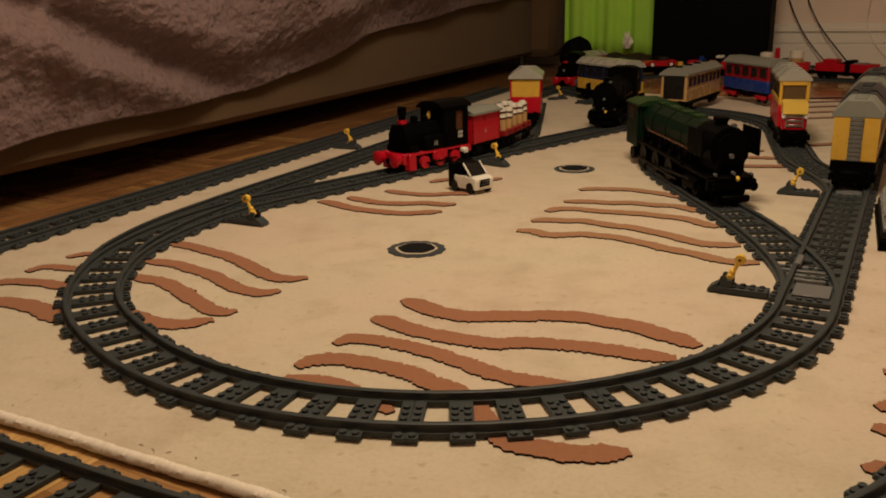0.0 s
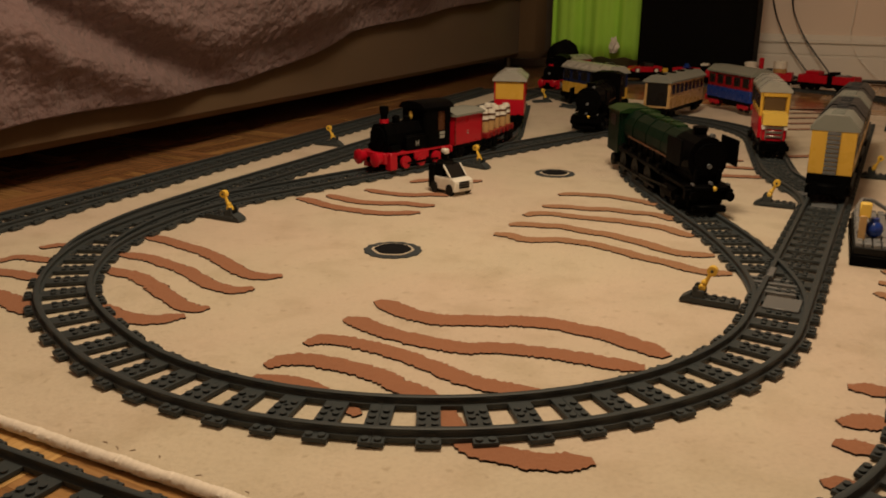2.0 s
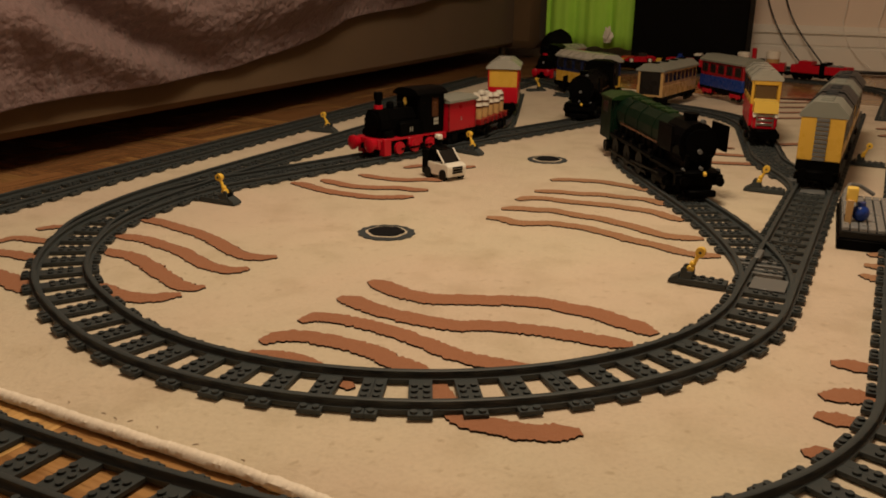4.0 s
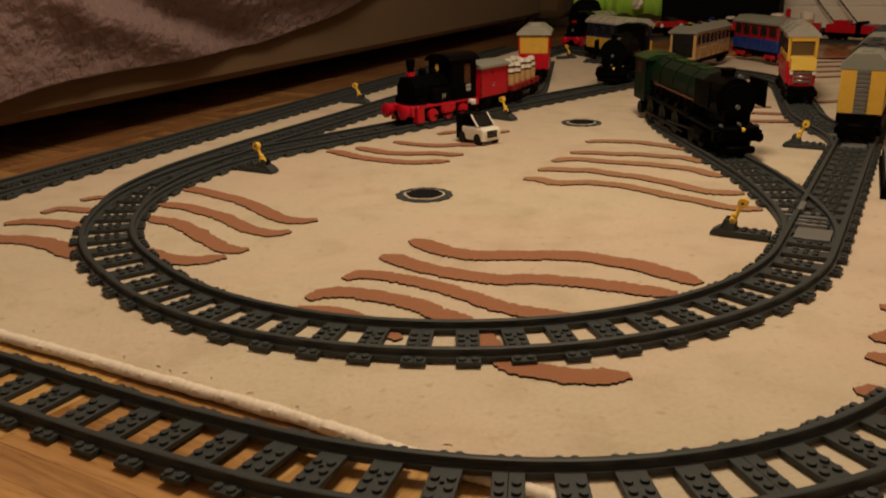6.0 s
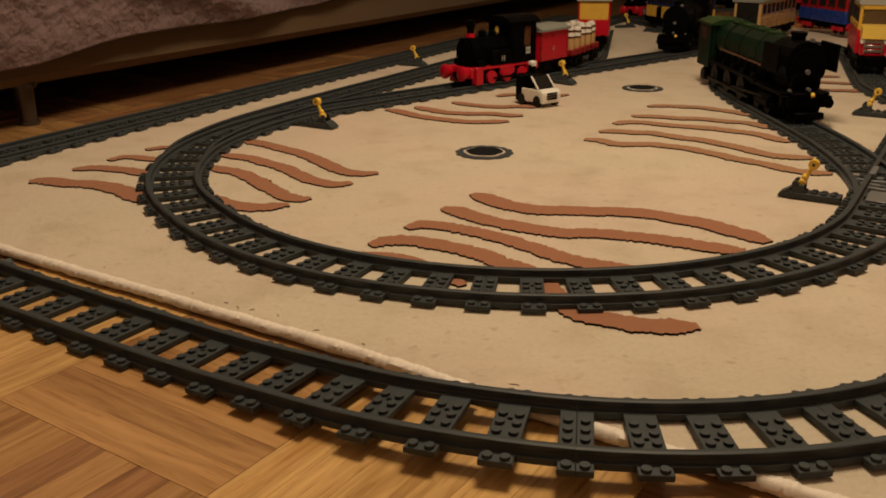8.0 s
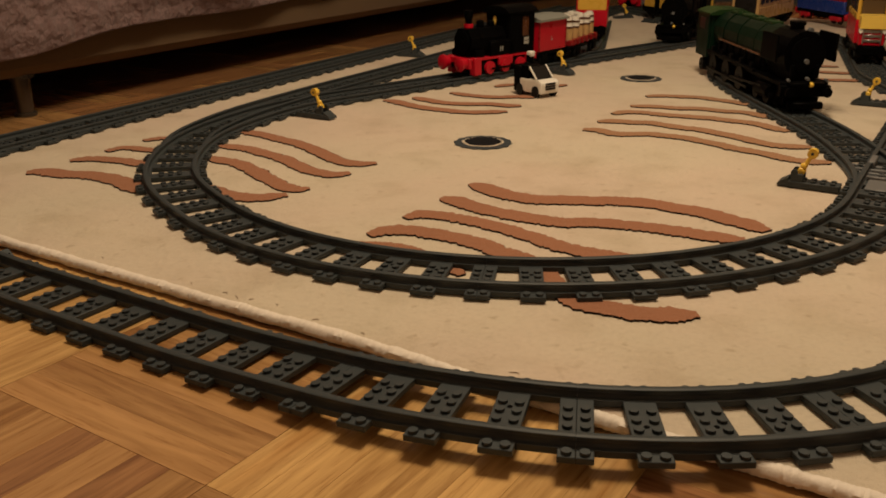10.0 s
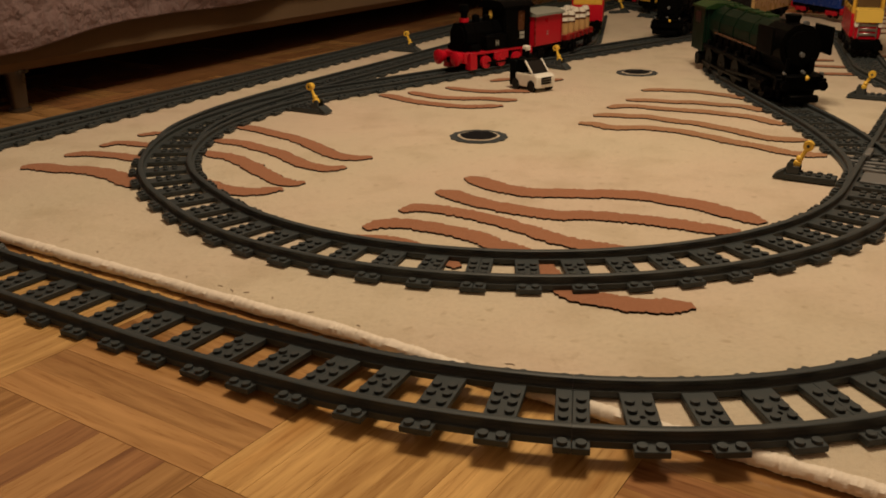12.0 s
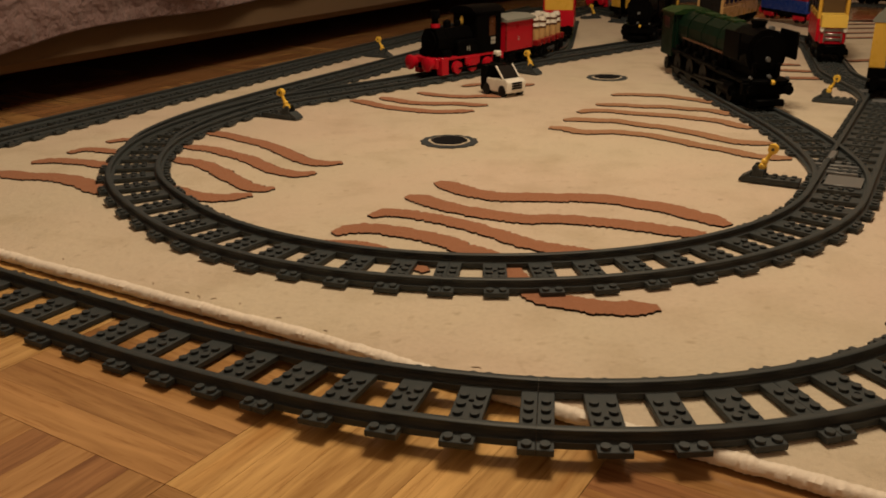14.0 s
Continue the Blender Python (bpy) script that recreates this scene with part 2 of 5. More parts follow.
OAK = wood_material("lacquered_oak_strip", (0.270, 0.132, 0.048), (0.500, 0.280, 0.112))
OAK_PALE = wood_material("pale_lacquered_oak_strip", (0.405, 0.223, 0.080), (0.700, 0.437, 0.172))
# reddish oak for stray strips; by the sofa it also stands in for shade
OAK_RED_SHADE = wood_material("reddish_shade_lacquered_oak_strip", (0.200, 0.088, 0.038), (0.400, 0.200, 0.085))

# ---- mesh helpers ----


def mesh_of(name, bm, mats, smooth=False):
    me = bpy.data.meshes.new(name)
    bmesh.ops.recalc_face_normals(bm, faces=bm.faces)
    bm.to_mesh(me)
    bm.free()
    for m in mats if isinstance(mats, (list, tuple)) else [mats]:
        me.materials.append(m)
    if smooth:
        for p in me.polygons:
            p.use_smooth = True
        me.set_sharp_from_angle(angle=radians(40))
    return me


def part(name, bm, mat, parent, label="", smooth=True, m=None):
    ob = new(name, mesh_of(name, bm, mat, smooth))
    ob.parent = parent
    if m is not None:
        ob.matrix_basis = m
    return tagged(ob, label) if label else ob


def thing(name, label, category, group="", m=None):
    ob = new(name)
    ob.empty_display_size = 0.01
    if m is not None:
        ob.matrix_basis = m
    return tagged(ob, label, category, group)


def box(bm, cx, cy, cz, sx, sy, sz, bevel=0.0004, rot=None):
    """A box by centre and full sizes, with worn edges."""
    got = bmesh.ops.create_cube(bm, size=1)["verts"]
    bmesh.ops.scale(bm, vec=(sx, sy, sz), verts=got)
    if bevel:
        edges = {e for v in got for e in v.link_edges}
        got = list({v for f in bmesh.ops.bevel(bm, geom=list(edges), offset=bevel, segments=1, affect="EDGES")["faces"] for v in f.verts} | {v for v in got if v.is_valid})
    m = pose(cx, cy, cz) if rot is None else pose(cx, cy, cz) @ pose(0, 0, 0, *rot)
    bmesh.ops.transform(bm, matrix=m, verts=got)
    return got


def cyl(bm, cx, cy, cz, r, depth, axis="z", r2=None, seg=16):
    got = bmesh.ops.create_cone(bm, cap_ends=True, segments=seg, radius1=r, radius2=r if r2 is None else r2, depth=depth)["verts"]
    turn = {"z": pose(0, 0, 0), "y": pose(0, 0, 0, 90), "x": pose(0, 0, 0, 0, 90)}[axis]
    bmesh.ops.transform(bm, matrix=pose(cx, cy, cz) @ turn, verts=got)
    return got


def ball(bm, cx, cy, cz, r, sx=1, sy=1, sz=1):
    got = bmesh.ops.create_uvsphere(bm, u_segments=14, v_segments=9, radius=r)["verts"]
    bmesh.ops.transform(bm, matrix=pose(cx, cy, cz) @ Matrix.Diagonal((sx, sy, sz, 1)), verts=got)
    return got


def prism(bm, profile, y0, y1):
    """A profile of (x, z) drawn along y."""
    rings = [[bm.verts.new((x, y, z)) for x, z in profile] for y in (y0, y1)]
    n = len(profile)
    for i in range(n):
        bm.faces.new((rings[0][i], rings[0][(i + 1) % n], rings[1][(i + 1) % n], rings[1][i]))
    bm.faces.new(rings[0])
    bm.faces.new(rings[1][::-1])


def studs(bm, xs, ys, z, r=0.0024, h=0.0016, seg=9):
    for x in xs:
        for y in ys:
            cyl(bm, x, y, z + h / 2, r, h, seg=seg)


def tube(bm, points, r, seg=8):
    """A round cord along points."""
    pts = [Vector(p) for p in points]
    rings = []
    for i, p in enumerate(pts):
        d = (pts[min(i + 1, len(pts) - 1)] - pts[max(i - 1, 0)]).normalized()
        a = d.cross(Vector((0, 0, 1)) if abs(d.z) < 0.9 else Vector((1, 0, 0))).normalized()
        b = d.cross(a)
        rings.append([bm.verts.new(p + r * (math.cos(q) * a + math.sin(q) * b)) for q in [2 * math.pi * k / seg for k in range(seg)]])
    for u, v in zip(rings, rings[1:]):
        for k in range(seg):
            bm.faces.new((u[k], u[(k + 1) % seg], v[(k + 1) % seg], v[k]))
    bm.faces.new(rings[0])
    bm.faces.new(rings[-1][::-1])


def smooth_line(points, step=0.004):
    """A soft curve through a few points of a plan."""
    p = [Vector((*q, 0)) for q in points]
    p = [2 * p[0] - p[1]] + p + [2 * p[-1] - p[-2]]
    out = []
    for i in range(1, len(p) - 2):
        n = max(2, int((p[i + 1] - p[i]).length / step))
        for k in range(n):
            t = k / n
            out.append(0.5 * (2 * p[i] + (p[i + 1] - p[i - 1]) * t + (2 * p[i - 1] - 5 * p[i] + 4 * p[i + 1] - p[i + 2]) * t * t + (3 * p[i] - p[i - 1] - 3 * p[i + 1] + p[i + 2]) * t ** 3))
    return out + [p[-2]]


# ---- the room: walls square to the sofa ----
RUG, FLOOR = 0.010, 0.003  # tops of the rug and of the parquet
ROOM = pose(0, 0, 0, 0, 0, -17)
XL, XR, YB, YF, TALL = -1.75, 2.6, -2.4, 2.62, 2.45


def structure(name, bm, mat, label, category, m=ROOM, smooth=False):
    ob = new(name, mesh_of(name, bm, mat, smooth))
    ob.matrix_basis = m
    return tagged(ob, label, category, kind="structure")


bm = bmesh.new()
box(bm, (XL + XR) / 2, YF + 0.06, TALL / 2, XR - XL + 0.24, 0.12, TALL, 0)
structure("wall_north", bm, WALL_PAINT, "warm white painted wall behind the trains", "wall")
bm = bmesh.new()
box(bm, (XL + XR) / 2, YB - 0.06, TALL / 2, XR - XL + 0.24, 0.12, TALL, 0)
structure("wall_south", bm, WALL_PAINT, "plain warm white painted wall", "wall")
bm = bmesh.new()
box(bm, XL - 0.06, (YB + YF) / 2, TALL / 2, 0.12, YF - YB, TALL, 0)
structure("wall_west", bm, WALL_PAINT, "plain warm white wall behind the sofa", "wall")
bm = bmesh.new()
box(bm, XR + 0.06, (YB + YF) / 2, TALL / 2, 0.12, YF - YB, TALL, 0)
structure("wall_east", bm, WALL_PAINT, "plain warm white painted wall", "wall")
bm = bmesh.new()
box(bm, (XL + XR) / 2, (YB + YF) / 2, TALL + 0.05, XR - XL + 0.24, YF - YB + 0.24, 0.1, 0)
structure("ceiling", bm, CEILING_PAINT, "plain white painted ceiling", "ceiling")
bm = bmesh.new()
box(bm, (XL + XR) / 2, (YB + YF) / 2, FLOOR - 0.06, XR - XL + 0.24, YF - YB + 0.24, 0.1, 0)
floor = structure("floor", bm, JOINT, "mosaic parquet floor of short oak strips", "floor")

bm = bmesh.new()
prof = [(0, 0), (-0.022, 0), (-0.022, 0.074), (-0.019, 0.078), (-0.012, 0.079), (-0.012, 0.083), (-0.019, 0.084), (-0.019, 0.116), (-0.013, 0.118), (-0.013, 0.121), (-0.027, 0.123), (-0.027, 0.134), (-0.018, 0.142), (-0.010, 0.148), (0, 0.150)]
rings = [[bm.verts.new((x, YF + p, z)) for p, z in prof] for x in (XL, XR)]
for i in range(len(prof)):
    j = (i + 1) % len(prof)
    bm.faces.new((rings[0][i], rings[0][j], rings[1][j], rings[1][i]))
structure("baseboard", bm, TRIM_PAINT, "white moulded baseboard along the wall", "baseboard")

# ---- rug ----
FRONT = radians(-22.2)
CORNER = Vector((-0.6189, -0.1830, 0))
SIDE_A = Vector((math.cos(FRONT), math.sin(FRONT), 0))
SIDE_B = Vector((math.sin(radians(19)), math.cos(radians(19)), 0))
RUG_W, RUG_L = 1.75, 1.95
FRONT_N = Vector((-SIDE_A.y, SIDE_A.x, 0))
LEFT_N = Vector((SIDE_B.y, -SIDE_B.x, 0))


def rug_inside(x, y):
    """How far a place lies inside the rug's nearest edge."""
    d = Vector((x, y, 0)) - CORNER
    e = d - RUG_W * SIDE_A - RUG_L * SIDE_B
    return min(d.dot(FRONT_N), d.dot(LEFT_N), -e.dot(FRONT_N), -e.dot(LEFT_N))


def ease(t):
    t = min(1.0, max(0.0, t))
    return t * t * (3 - 2 * t)


def rug_edge(i, t):
    """A place on edge i of the rug; the front edge swings out a little under the track."""
    p = quad[i].lerp(quad[(i + 1) % 4], t)
    return p - FRONT_N * 0.008 * ease((t * RUG_W - 0.56) / 0.26) * ease((1.0 - t) * 4) if i == 0 else p


rug = thing("rug", "cream wool rug with carved rust brown wave stripes", "rug")
bm = bmesh.new()
quad = [CORNER, CORNER + RUG_W * SIDE_A, CORNER + RUG_W * SIDE_A + RUG_L * SIDE_B, CORNER + RUG_L * SIDE_B]
rim = [rug_edge(0, k / 120) for k in range(121)] + quad[2:]
low = [bm.verts.new((p.x, p.y, FLOOR + 0.0005)) for p in rim]
top = [bm.verts.new((p.x, p.y, RUG)) for p in rim]
bm.faces.new(low)
bm.faces.new(top[::-1])
for i in range(len(rim)):
    j = (i + 1) % len(rim)
    bm.faces.new((low[i], low[j], top[j], top[i]))
part("woven_field", bm, RUG_CREAM, rug, smooth=False)
for i in range(4):
    bm = bmesh.new()
    a, b = quad[i], quad[(i + 1) % 4]
    n = int((b - a).length / 0.0011)
    d = (b - a).normalized()
    out = Vector((d.y, -d.x, 0))
    rings = []
    for k in range(n + 1):
        p = rug_edge(i, k / n)
        sway = 0.0012 * noise.noise((k * 0.010, 3.0, i)) + 0.0006 * noise.noise((k * 0.05, 7.0, i))
        lump = 0.15 * noise.noise((k * 0.035, 1.0, i)) + 0.13 * noise.noise((k * 0.13, 5.0, i))
        ring = []
        for q in range(10):
            t = 2 * math.pi * q / 10
            wrap = (0.13 + 0.16 * noise.noise((k * 0.11, 4.0, i))) * abs(math.sin(k * 0.92 + t * 0.5 + 5.0 * noise.noise((k * 0.05, 9.0, i))))
            r = 0.0037 * (0.94 + lump + wrap + 0.08 * noise.noise((k * 0.3, math.sin(t) * 0.9, i)))
            ring.append(bm.verts.new(p + out * (r * math.cos(t) * 1.2 - 0.0008 + sway) + Vector((0, 0, 0.0070 + r * math.sin(t)))))
        rings.append(ring)
    for u, v in zip(rings, rings[1:]):
        for q in range(10):
            bm.faces.new((u[q], u[(q + 1) % 10], v[(q + 1) % 10], v[q]))
    part("binding", bm, RUG_BINDING, rug, "cord edging in cream yarn")


for k in range(9):
    q = random.Random(40 + k)
    p = CORNER + SIDE_A * q.uniform(0.36, 0.74) + FRONT_N * q.uniform(0.0060, 0.0125)
    bm, a, n = bmesh.new(), q.uniform(-0.9, 0.9), q.uniform(0.0014, 0.0032)
    d = SIDE_A * math.cos(a) * n + FRONT_N * math.sin(a) * n
    tube(bm, [p - d + Vector((0, 0, RUG - 0.0002)), p - d * 0.3 + Vector((0, 0, RUG + 0.0003)), p + d * 0.4 + FRONT_N * 0.0008 + Vector((0, 0, RUG + 0.0002)), p + d + Vector((0, 0, RUG - 0.0002))], 0.00036, 5)
    part("loose_thread", bm, RUG_THREAD, rug, "dark loose thread in the pile")


def stripe(*points, width=0.0185, wool=RUG_RUST):
    """A carved wave on the rug: a slim band of pile with dark cut sides and pointed ends."""
    line = smooth_line(points, 0.0013)
    n, bm = len(line) - 1, bmesh.new()
    rows = []
    for i, p in enumerate(line):
        d = (line[min(i + 1, n)] - line[max(i - 1, 0)]).normalized()
        s = Vector((-d.y, d.x, 0))
        away = min(i, n - i) * 0.0013
        w = width / 2 * min(1.0, 0.30 + away / 0.020) ** 0.7
        j = 0.0030 * noise.noise((p.x * 420, p.y * 420, 3)) + 0.0014 * noise.noise((p.x * 90, p.y * 90, 5))
        q = 0.0030 * noise.noise((p.x * 420, p.y * 420, 9)) + 0.0014 * noise.noise((p.x * 90, p.y * 90, 7))
        l, r = p + s * (w + j), p - s * (w + q)
        rows.append([bm.verts.new((v.x, v.y, z)) for v, z in ((l, RUG - 0.002), (l, RUG + 0.0017), (r, RUG + 0.0015), (r, RUG - 0.002))])
    for u, v in zip(rows, rows[1:]):
        bm.faces.new((u[1], v[1], v[2], u[2]))
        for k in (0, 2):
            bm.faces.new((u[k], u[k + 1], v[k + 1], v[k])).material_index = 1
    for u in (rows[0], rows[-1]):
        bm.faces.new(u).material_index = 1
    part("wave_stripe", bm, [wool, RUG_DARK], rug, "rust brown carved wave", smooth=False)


stripe((-0.036, -0.098), (-0.020, -0.113), (-0.002, -0.128), (0.022, -0.138), (0.046, -0.136), (0.069, -0.135), (0.092, -0.133), (0.114, -0.136), (0.136, -0.146), (0.157, -0.155), (0.176, -0.171), (0.190, -0.184), (0.198, -0.194), width=0.0225)
stripe((-0.056, -0.144), (-0.044, -0.150), (-0.022, -0.167), (0.003, -0.181), (0.026, -0.190), (0.048, -0.195), (0.069, -0.192), (0.090, -0.194), (0.111, -0.197), (0.131, -0.203), (0.151, -0.210), (0.170, -0.215), (0.179, -0.216), width=0.0205)
stripe((-0.075, -0.202), (-0.064, -0.191), (-0.041, -0.194), (-0.017, -0.205), (0.006, -0.217), (0.028, -0.234), (0.049, -0.250), (0.069, -0.259), (0.088, -0.265), (0.110, -0.277), width=0.0180)
stripe((-0.094, -0.245), (-0.078, -0.231), (-0.056, -0.232), (-0.034, -0.240), (-0.011, -0.251), (0.002, -0.264), (0.019, -0.275), (0.036, -0.299), (0.048, -0.326), (0.064, -0.346), (0.081, -0.353), (0.102, -0.357), (0.118, -0.356), (0.131, -0.353), width=0.0195)
stripe((-0.097, -0.262), (-0.088, -0.265), (-0.062, -0.270), (-0.038, -0.287), (-0.014, -0.312), width=0.0140)
stripe((-0.455, -0.120), (-0.442, -0.114), (-0.415, -0.120), (-0.393, -0.119), (-0.366, -0.127), (-0.341, -0.142), (-0.318, -0.163), width=0.0220)
stripe((-0.265, -0.138), (-0.249, -0.157), (-0.225, -0.166), (-0.210, -0.166), (-0.197, -0.159), (-0.188, -0.154), width=0.0200)
stripe((-0.439, -0.073), (-0.425, -0.063), (-0.401, -0.063), (-0.373, -0.070), (-0.348, -0.080), width=0.0170)
stripe((-0.307, -0.041), (-0.291, -0.050), (-0.273, -0.058), (-0.248, -0.080), (-0.224, -0.106), (-0.203, -0.127), (-0.187, -0.137), (-0.175, -0.132), width=0.0180)
stripe((-0.423, -0.032), (-0.414, -0.016), (-0.394, -0.018), (-0.368, -0.026), width=0.0140)
stripe((-0.317, 0.008), (-0.305, 0.005), (-0.283, -0.002), (-0.259, -0.018), (-0.236, -0.033), (-0.215, -0.054), (-0.194, -0.074), (-0.174, -0.085), (-0.163, -0.085), (-0.153, -0.078), width=0.0175)
stripe((-0.408, 0.018), (-0.398, 0.028), (-0.382, 0.035), width=0.0140)
stripe((-0.324, 0.077), (-0.308, 0.071), (-0.288, 0.060), (-0.263, 0.044), (-0.238, 0.027), (-0.212, 0.003), (-0.186, -0.026), (-0.170, -0.041), (-0.152, -0.045), (-0.137, -0.039), width=0.0175)
stripe((-0.202, 0.278), (-0.187, 0.272), (-0.169, 0.255), (-0.143, 0.236), (-0.112, 0.223), (-0.090, 0.215), (-0.069, 0.215), (-0.048, 0.221), (-0.035, 0.226), width=0.0180)
stripe((-0.167, 0.303), (-0.145, 0.286), (-0.120, 0.270), (-0.089, 0.266), (-0.061, 0.270), (-0.038, 0.262), (-0.020, 0.264), width=0.0180)
stripe((-0.123, 0.343), (-0.098, 0.329), (-0.074, 0.320), (-0.051, 0.319), (-0.029, 0.326), (-0.007, 0.321), width=0.0170)
stripe((-0.068, 0.399), (-0.048, 0.416), (-0.028, 0.414), width=0.0160)
stripe((-0.003, 0.399), (0.017, 0.416), (0.033, 0.427), width=0.0160)
stripe((0.059, 0.137), (0.075, 0.134), (0.093, 0.119), (0.111, 0.119), (0.130, 0.122), (0.147, 0.116), (0.165, 0.110), (0.181, 0.097), (0.197, 0.084), (0.211, 0.069), (0.226, 0.059), (0.241, 0.047), (0.254, 0.033), (0.268, 0.024), (0.283, 0.022), (0.295, 0.020), width=0.0180, wool=RUG_CLAY)
stripe((0.075, 0.179), (0.095, 0.185), (0.114, 0.181), (0.133, 0.181), (0.151, 0.171), (0.169, 0.159), (0.187, 0.152), (0.203, 0.138), (0.219, 0.124), (0.234, 0.107), (0.249, 0.091), (0.264, 0.084), (0.291, 0.083), width=0.0185, wool=RUG_CLAY)
stripe((0.094, 0.227), (0.109, 0.239), (0.130, 0.239), (0.156, 0.229), (0.182, 0.222), (0.207, 0.216), (0.231, 0.204), (0.254, 0.192), (0.269, 0.170), (0.281, 0.154), width=0.0180, wool=RUG_CLAY)
stripe((0.116, 0.280), (0.146, 0.280), (0.173, 0.273), (0.200, 0.273), (0.226, 0.262), (0.252, 0.256), (0.268, 0.238), (0.279, 0.226), width=0.0170, wool=RUG_CLAY)
stripe((0.140, 0.349), (0.158, 0.356), (0.180, 0.354), (0.209, 0.350), (0.229, 0.337), (0.248, 0.324), (0.269, 0.301), width=0.0170, wool=RUG_CLAY)
stripe((0.316, -0.232), (0.331, -0.236), (0.349, -0.240), width=0.0200)
stripe((0.291, -0.289), (0.306, -0.286), (0.321, -0.285), (0.330, -0.285), width=0.0210)
stripe((0.279, -0.314), (0.287, -0.319), (0.300, -0.322), (0.306, -0.324), width=0.0195)
stripe((0.256, -0.363), (0.267, -0.363), (0.275, -0.365), width=0.0190)
stripe((0.446, 0.045), (0.459, 0.046), (0.480, 0.042), width=0.0165, wool=RUG_CLAY)
stripe((0.429, 0.011), (0.441, 0.006), (0.461, -0.004), width=0.0185, wool=RUG_CLAY)
stripe((0.415, -0.020), (0.424, -0.032), (0.437, -0.045), width=0.0185, wool=RUG_CLAY)
for row in range(5):
    stripe((0.63 + 0.026 * row, 1.03 + 0.09 * row), (0.70 + 0.026 * row, 1.045 + 0.09 * row), (0.76 + 0.03 * row, 1.05 + 0.09 * row), width=0.017)
stripe((0.411, 0.654), (0.456, 0.650))
stripe((0.400, 0.594), (0.461, 0.579))
stripe((0.380, 0.517), (0.470, 0.512))
stripe((0.539, 0.699), (0.60, 0.72), (0.649, 0.741))
stripe((0.76, 0.83), (0.82, 0.85), (0.90, 0.85))
stripe((0.79, 0.92), (0.86, 0.93), (0.93, 0.93))


def medallion(x, y):
    """Concentric rings knotted into the rug: slate, cream, black."""
    for name, r, z, mat in (("ring", 0.030, 0.0012, RUG_SLATE), ("ring", 0.0216, 0.0018, RUG_CREAM), ("ring", 0.0190, 0.0024, RUG_BLACK)):
        bm = bmesh.new()
        n = 84
        ring = [r * (1 + 0.035 * noise.noise((k * 0.8, r * 300, x * 40)) + 0.03 * math.cos(2 * math.pi * k / n * (6 if r < 0.025 else 14))) for k in range(n)]
        low = [bm.verts.new((x + q * math.cos(2 * math.pi * k / n), y + q * math.sin(2 * math.pi * k / n), RUG - 0.001)) for k, q in enumerate(ring)]
        up = [bm.verts.new((v.co.x, v.co.y, RUG + z)) for v in low]
        bm.faces.new(up)
        for k in range(n):
            bm.faces.new((low[k], low[(k + 1) % n], up[(k + 1) % n], up[k]))
        part(name, bm, mat, rug, smooth=False)


medallion(-0.045, 0.060)
medallion(0.140, 0.497)

# ---- railway track ----
STUD, RAILTOP, GAUGE = 0.008, 0.0085, 0.0215


def lay(x, y, h, *segs):
    """A centre line from a place and heading (degrees clockwise from +y): straights ("s", length), bends ("a", radius, degrees to the right)
    and free curves ("to", x, y, heading). Returns samples (x, y, heading) 4 mm apart or so."""
    out = [(x, y, h)]
    for seg in segs:
        x, y, h = out[-1]
        q = radians(h)
        if seg[0] == "s":
            n = max(1, int(seg[1] / 0.004))
            out += [(x + math.sin(q) * seg[1] * k / n, y + math.cos(q) * seg[1] * k / n, h) for k in range(1, n + 1)]
        elif seg[0] == "a":
            r, turn = seg[1], radians(seg[2])
            n = max(1, int(abs(turn) * r / 0.004))
            side = 1 if turn > 0 else -1
            cx, cy = x + side * r * math.cos(q), y - side * r * math.sin(q)
            for k in range(1, n + 1):
                a = q + turn * k / n
                out.append((cx - side * r * math.cos(a), cy + side * r * math.sin(a), math.degrees(a)))
        else:
            p0, p1, e = Vector((x, y)), Vector(seg[1:3]), radians(seg[3])
            size = (p1 - p0).length * 1.15
            d0, d1 = size * Vector((math.sin(q), math.cos(q))), size * Vector((math.sin(e), math.cos(e)))
            n = max(8, int(size / 0.004))
            pts = []
            for k in range(1, n + 1):
                t = k / n
                pts.append(((2 * t ** 3 - 3 * t * t + 1) * p0 + (t ** 3 - 2 * t * t + t) * d0 + (3 * t * t - 2 * t ** 3) * p1 + (t ** 3 - t * t) * d1))
            prev = p0
            for p in pts:
                d = p - prev
                out.append((p.x, p.y, math.degrees(math.atan2(d.x, d.y))))
                prev = p
    return out


class Line:
    """A centre line that can be asked for the place at any length along it."""

    def __init__(self, samples):
        self.s, self.at = samples, [0.0]
        for a, b in zip(samples, samples[1:]):
            self.at.append(self.at[-1] + math.hypot(b[0] - a[0], b[1] - a[1]))
        self.length = self.at[-1]

    def place(self, d):
        d = min(max(d, 0.0), self.length)
        i = min(int(np.searchsorted(self.at, d)), len(self.at) - 1)
        i = max(i, 1)
        t = (d - self.at[i - 1]) / max(1e-9, self.at[i] - self.at[i - 1])
        a, b = self.s[i - 1], self.s[i]
        dh = (b[2] - a[2] + 180) % 360 - 180
        return a[0] + (b[0] - a[0]) * t, a[1] + (b[1] - a[1]) * t, a[2] + dh * t


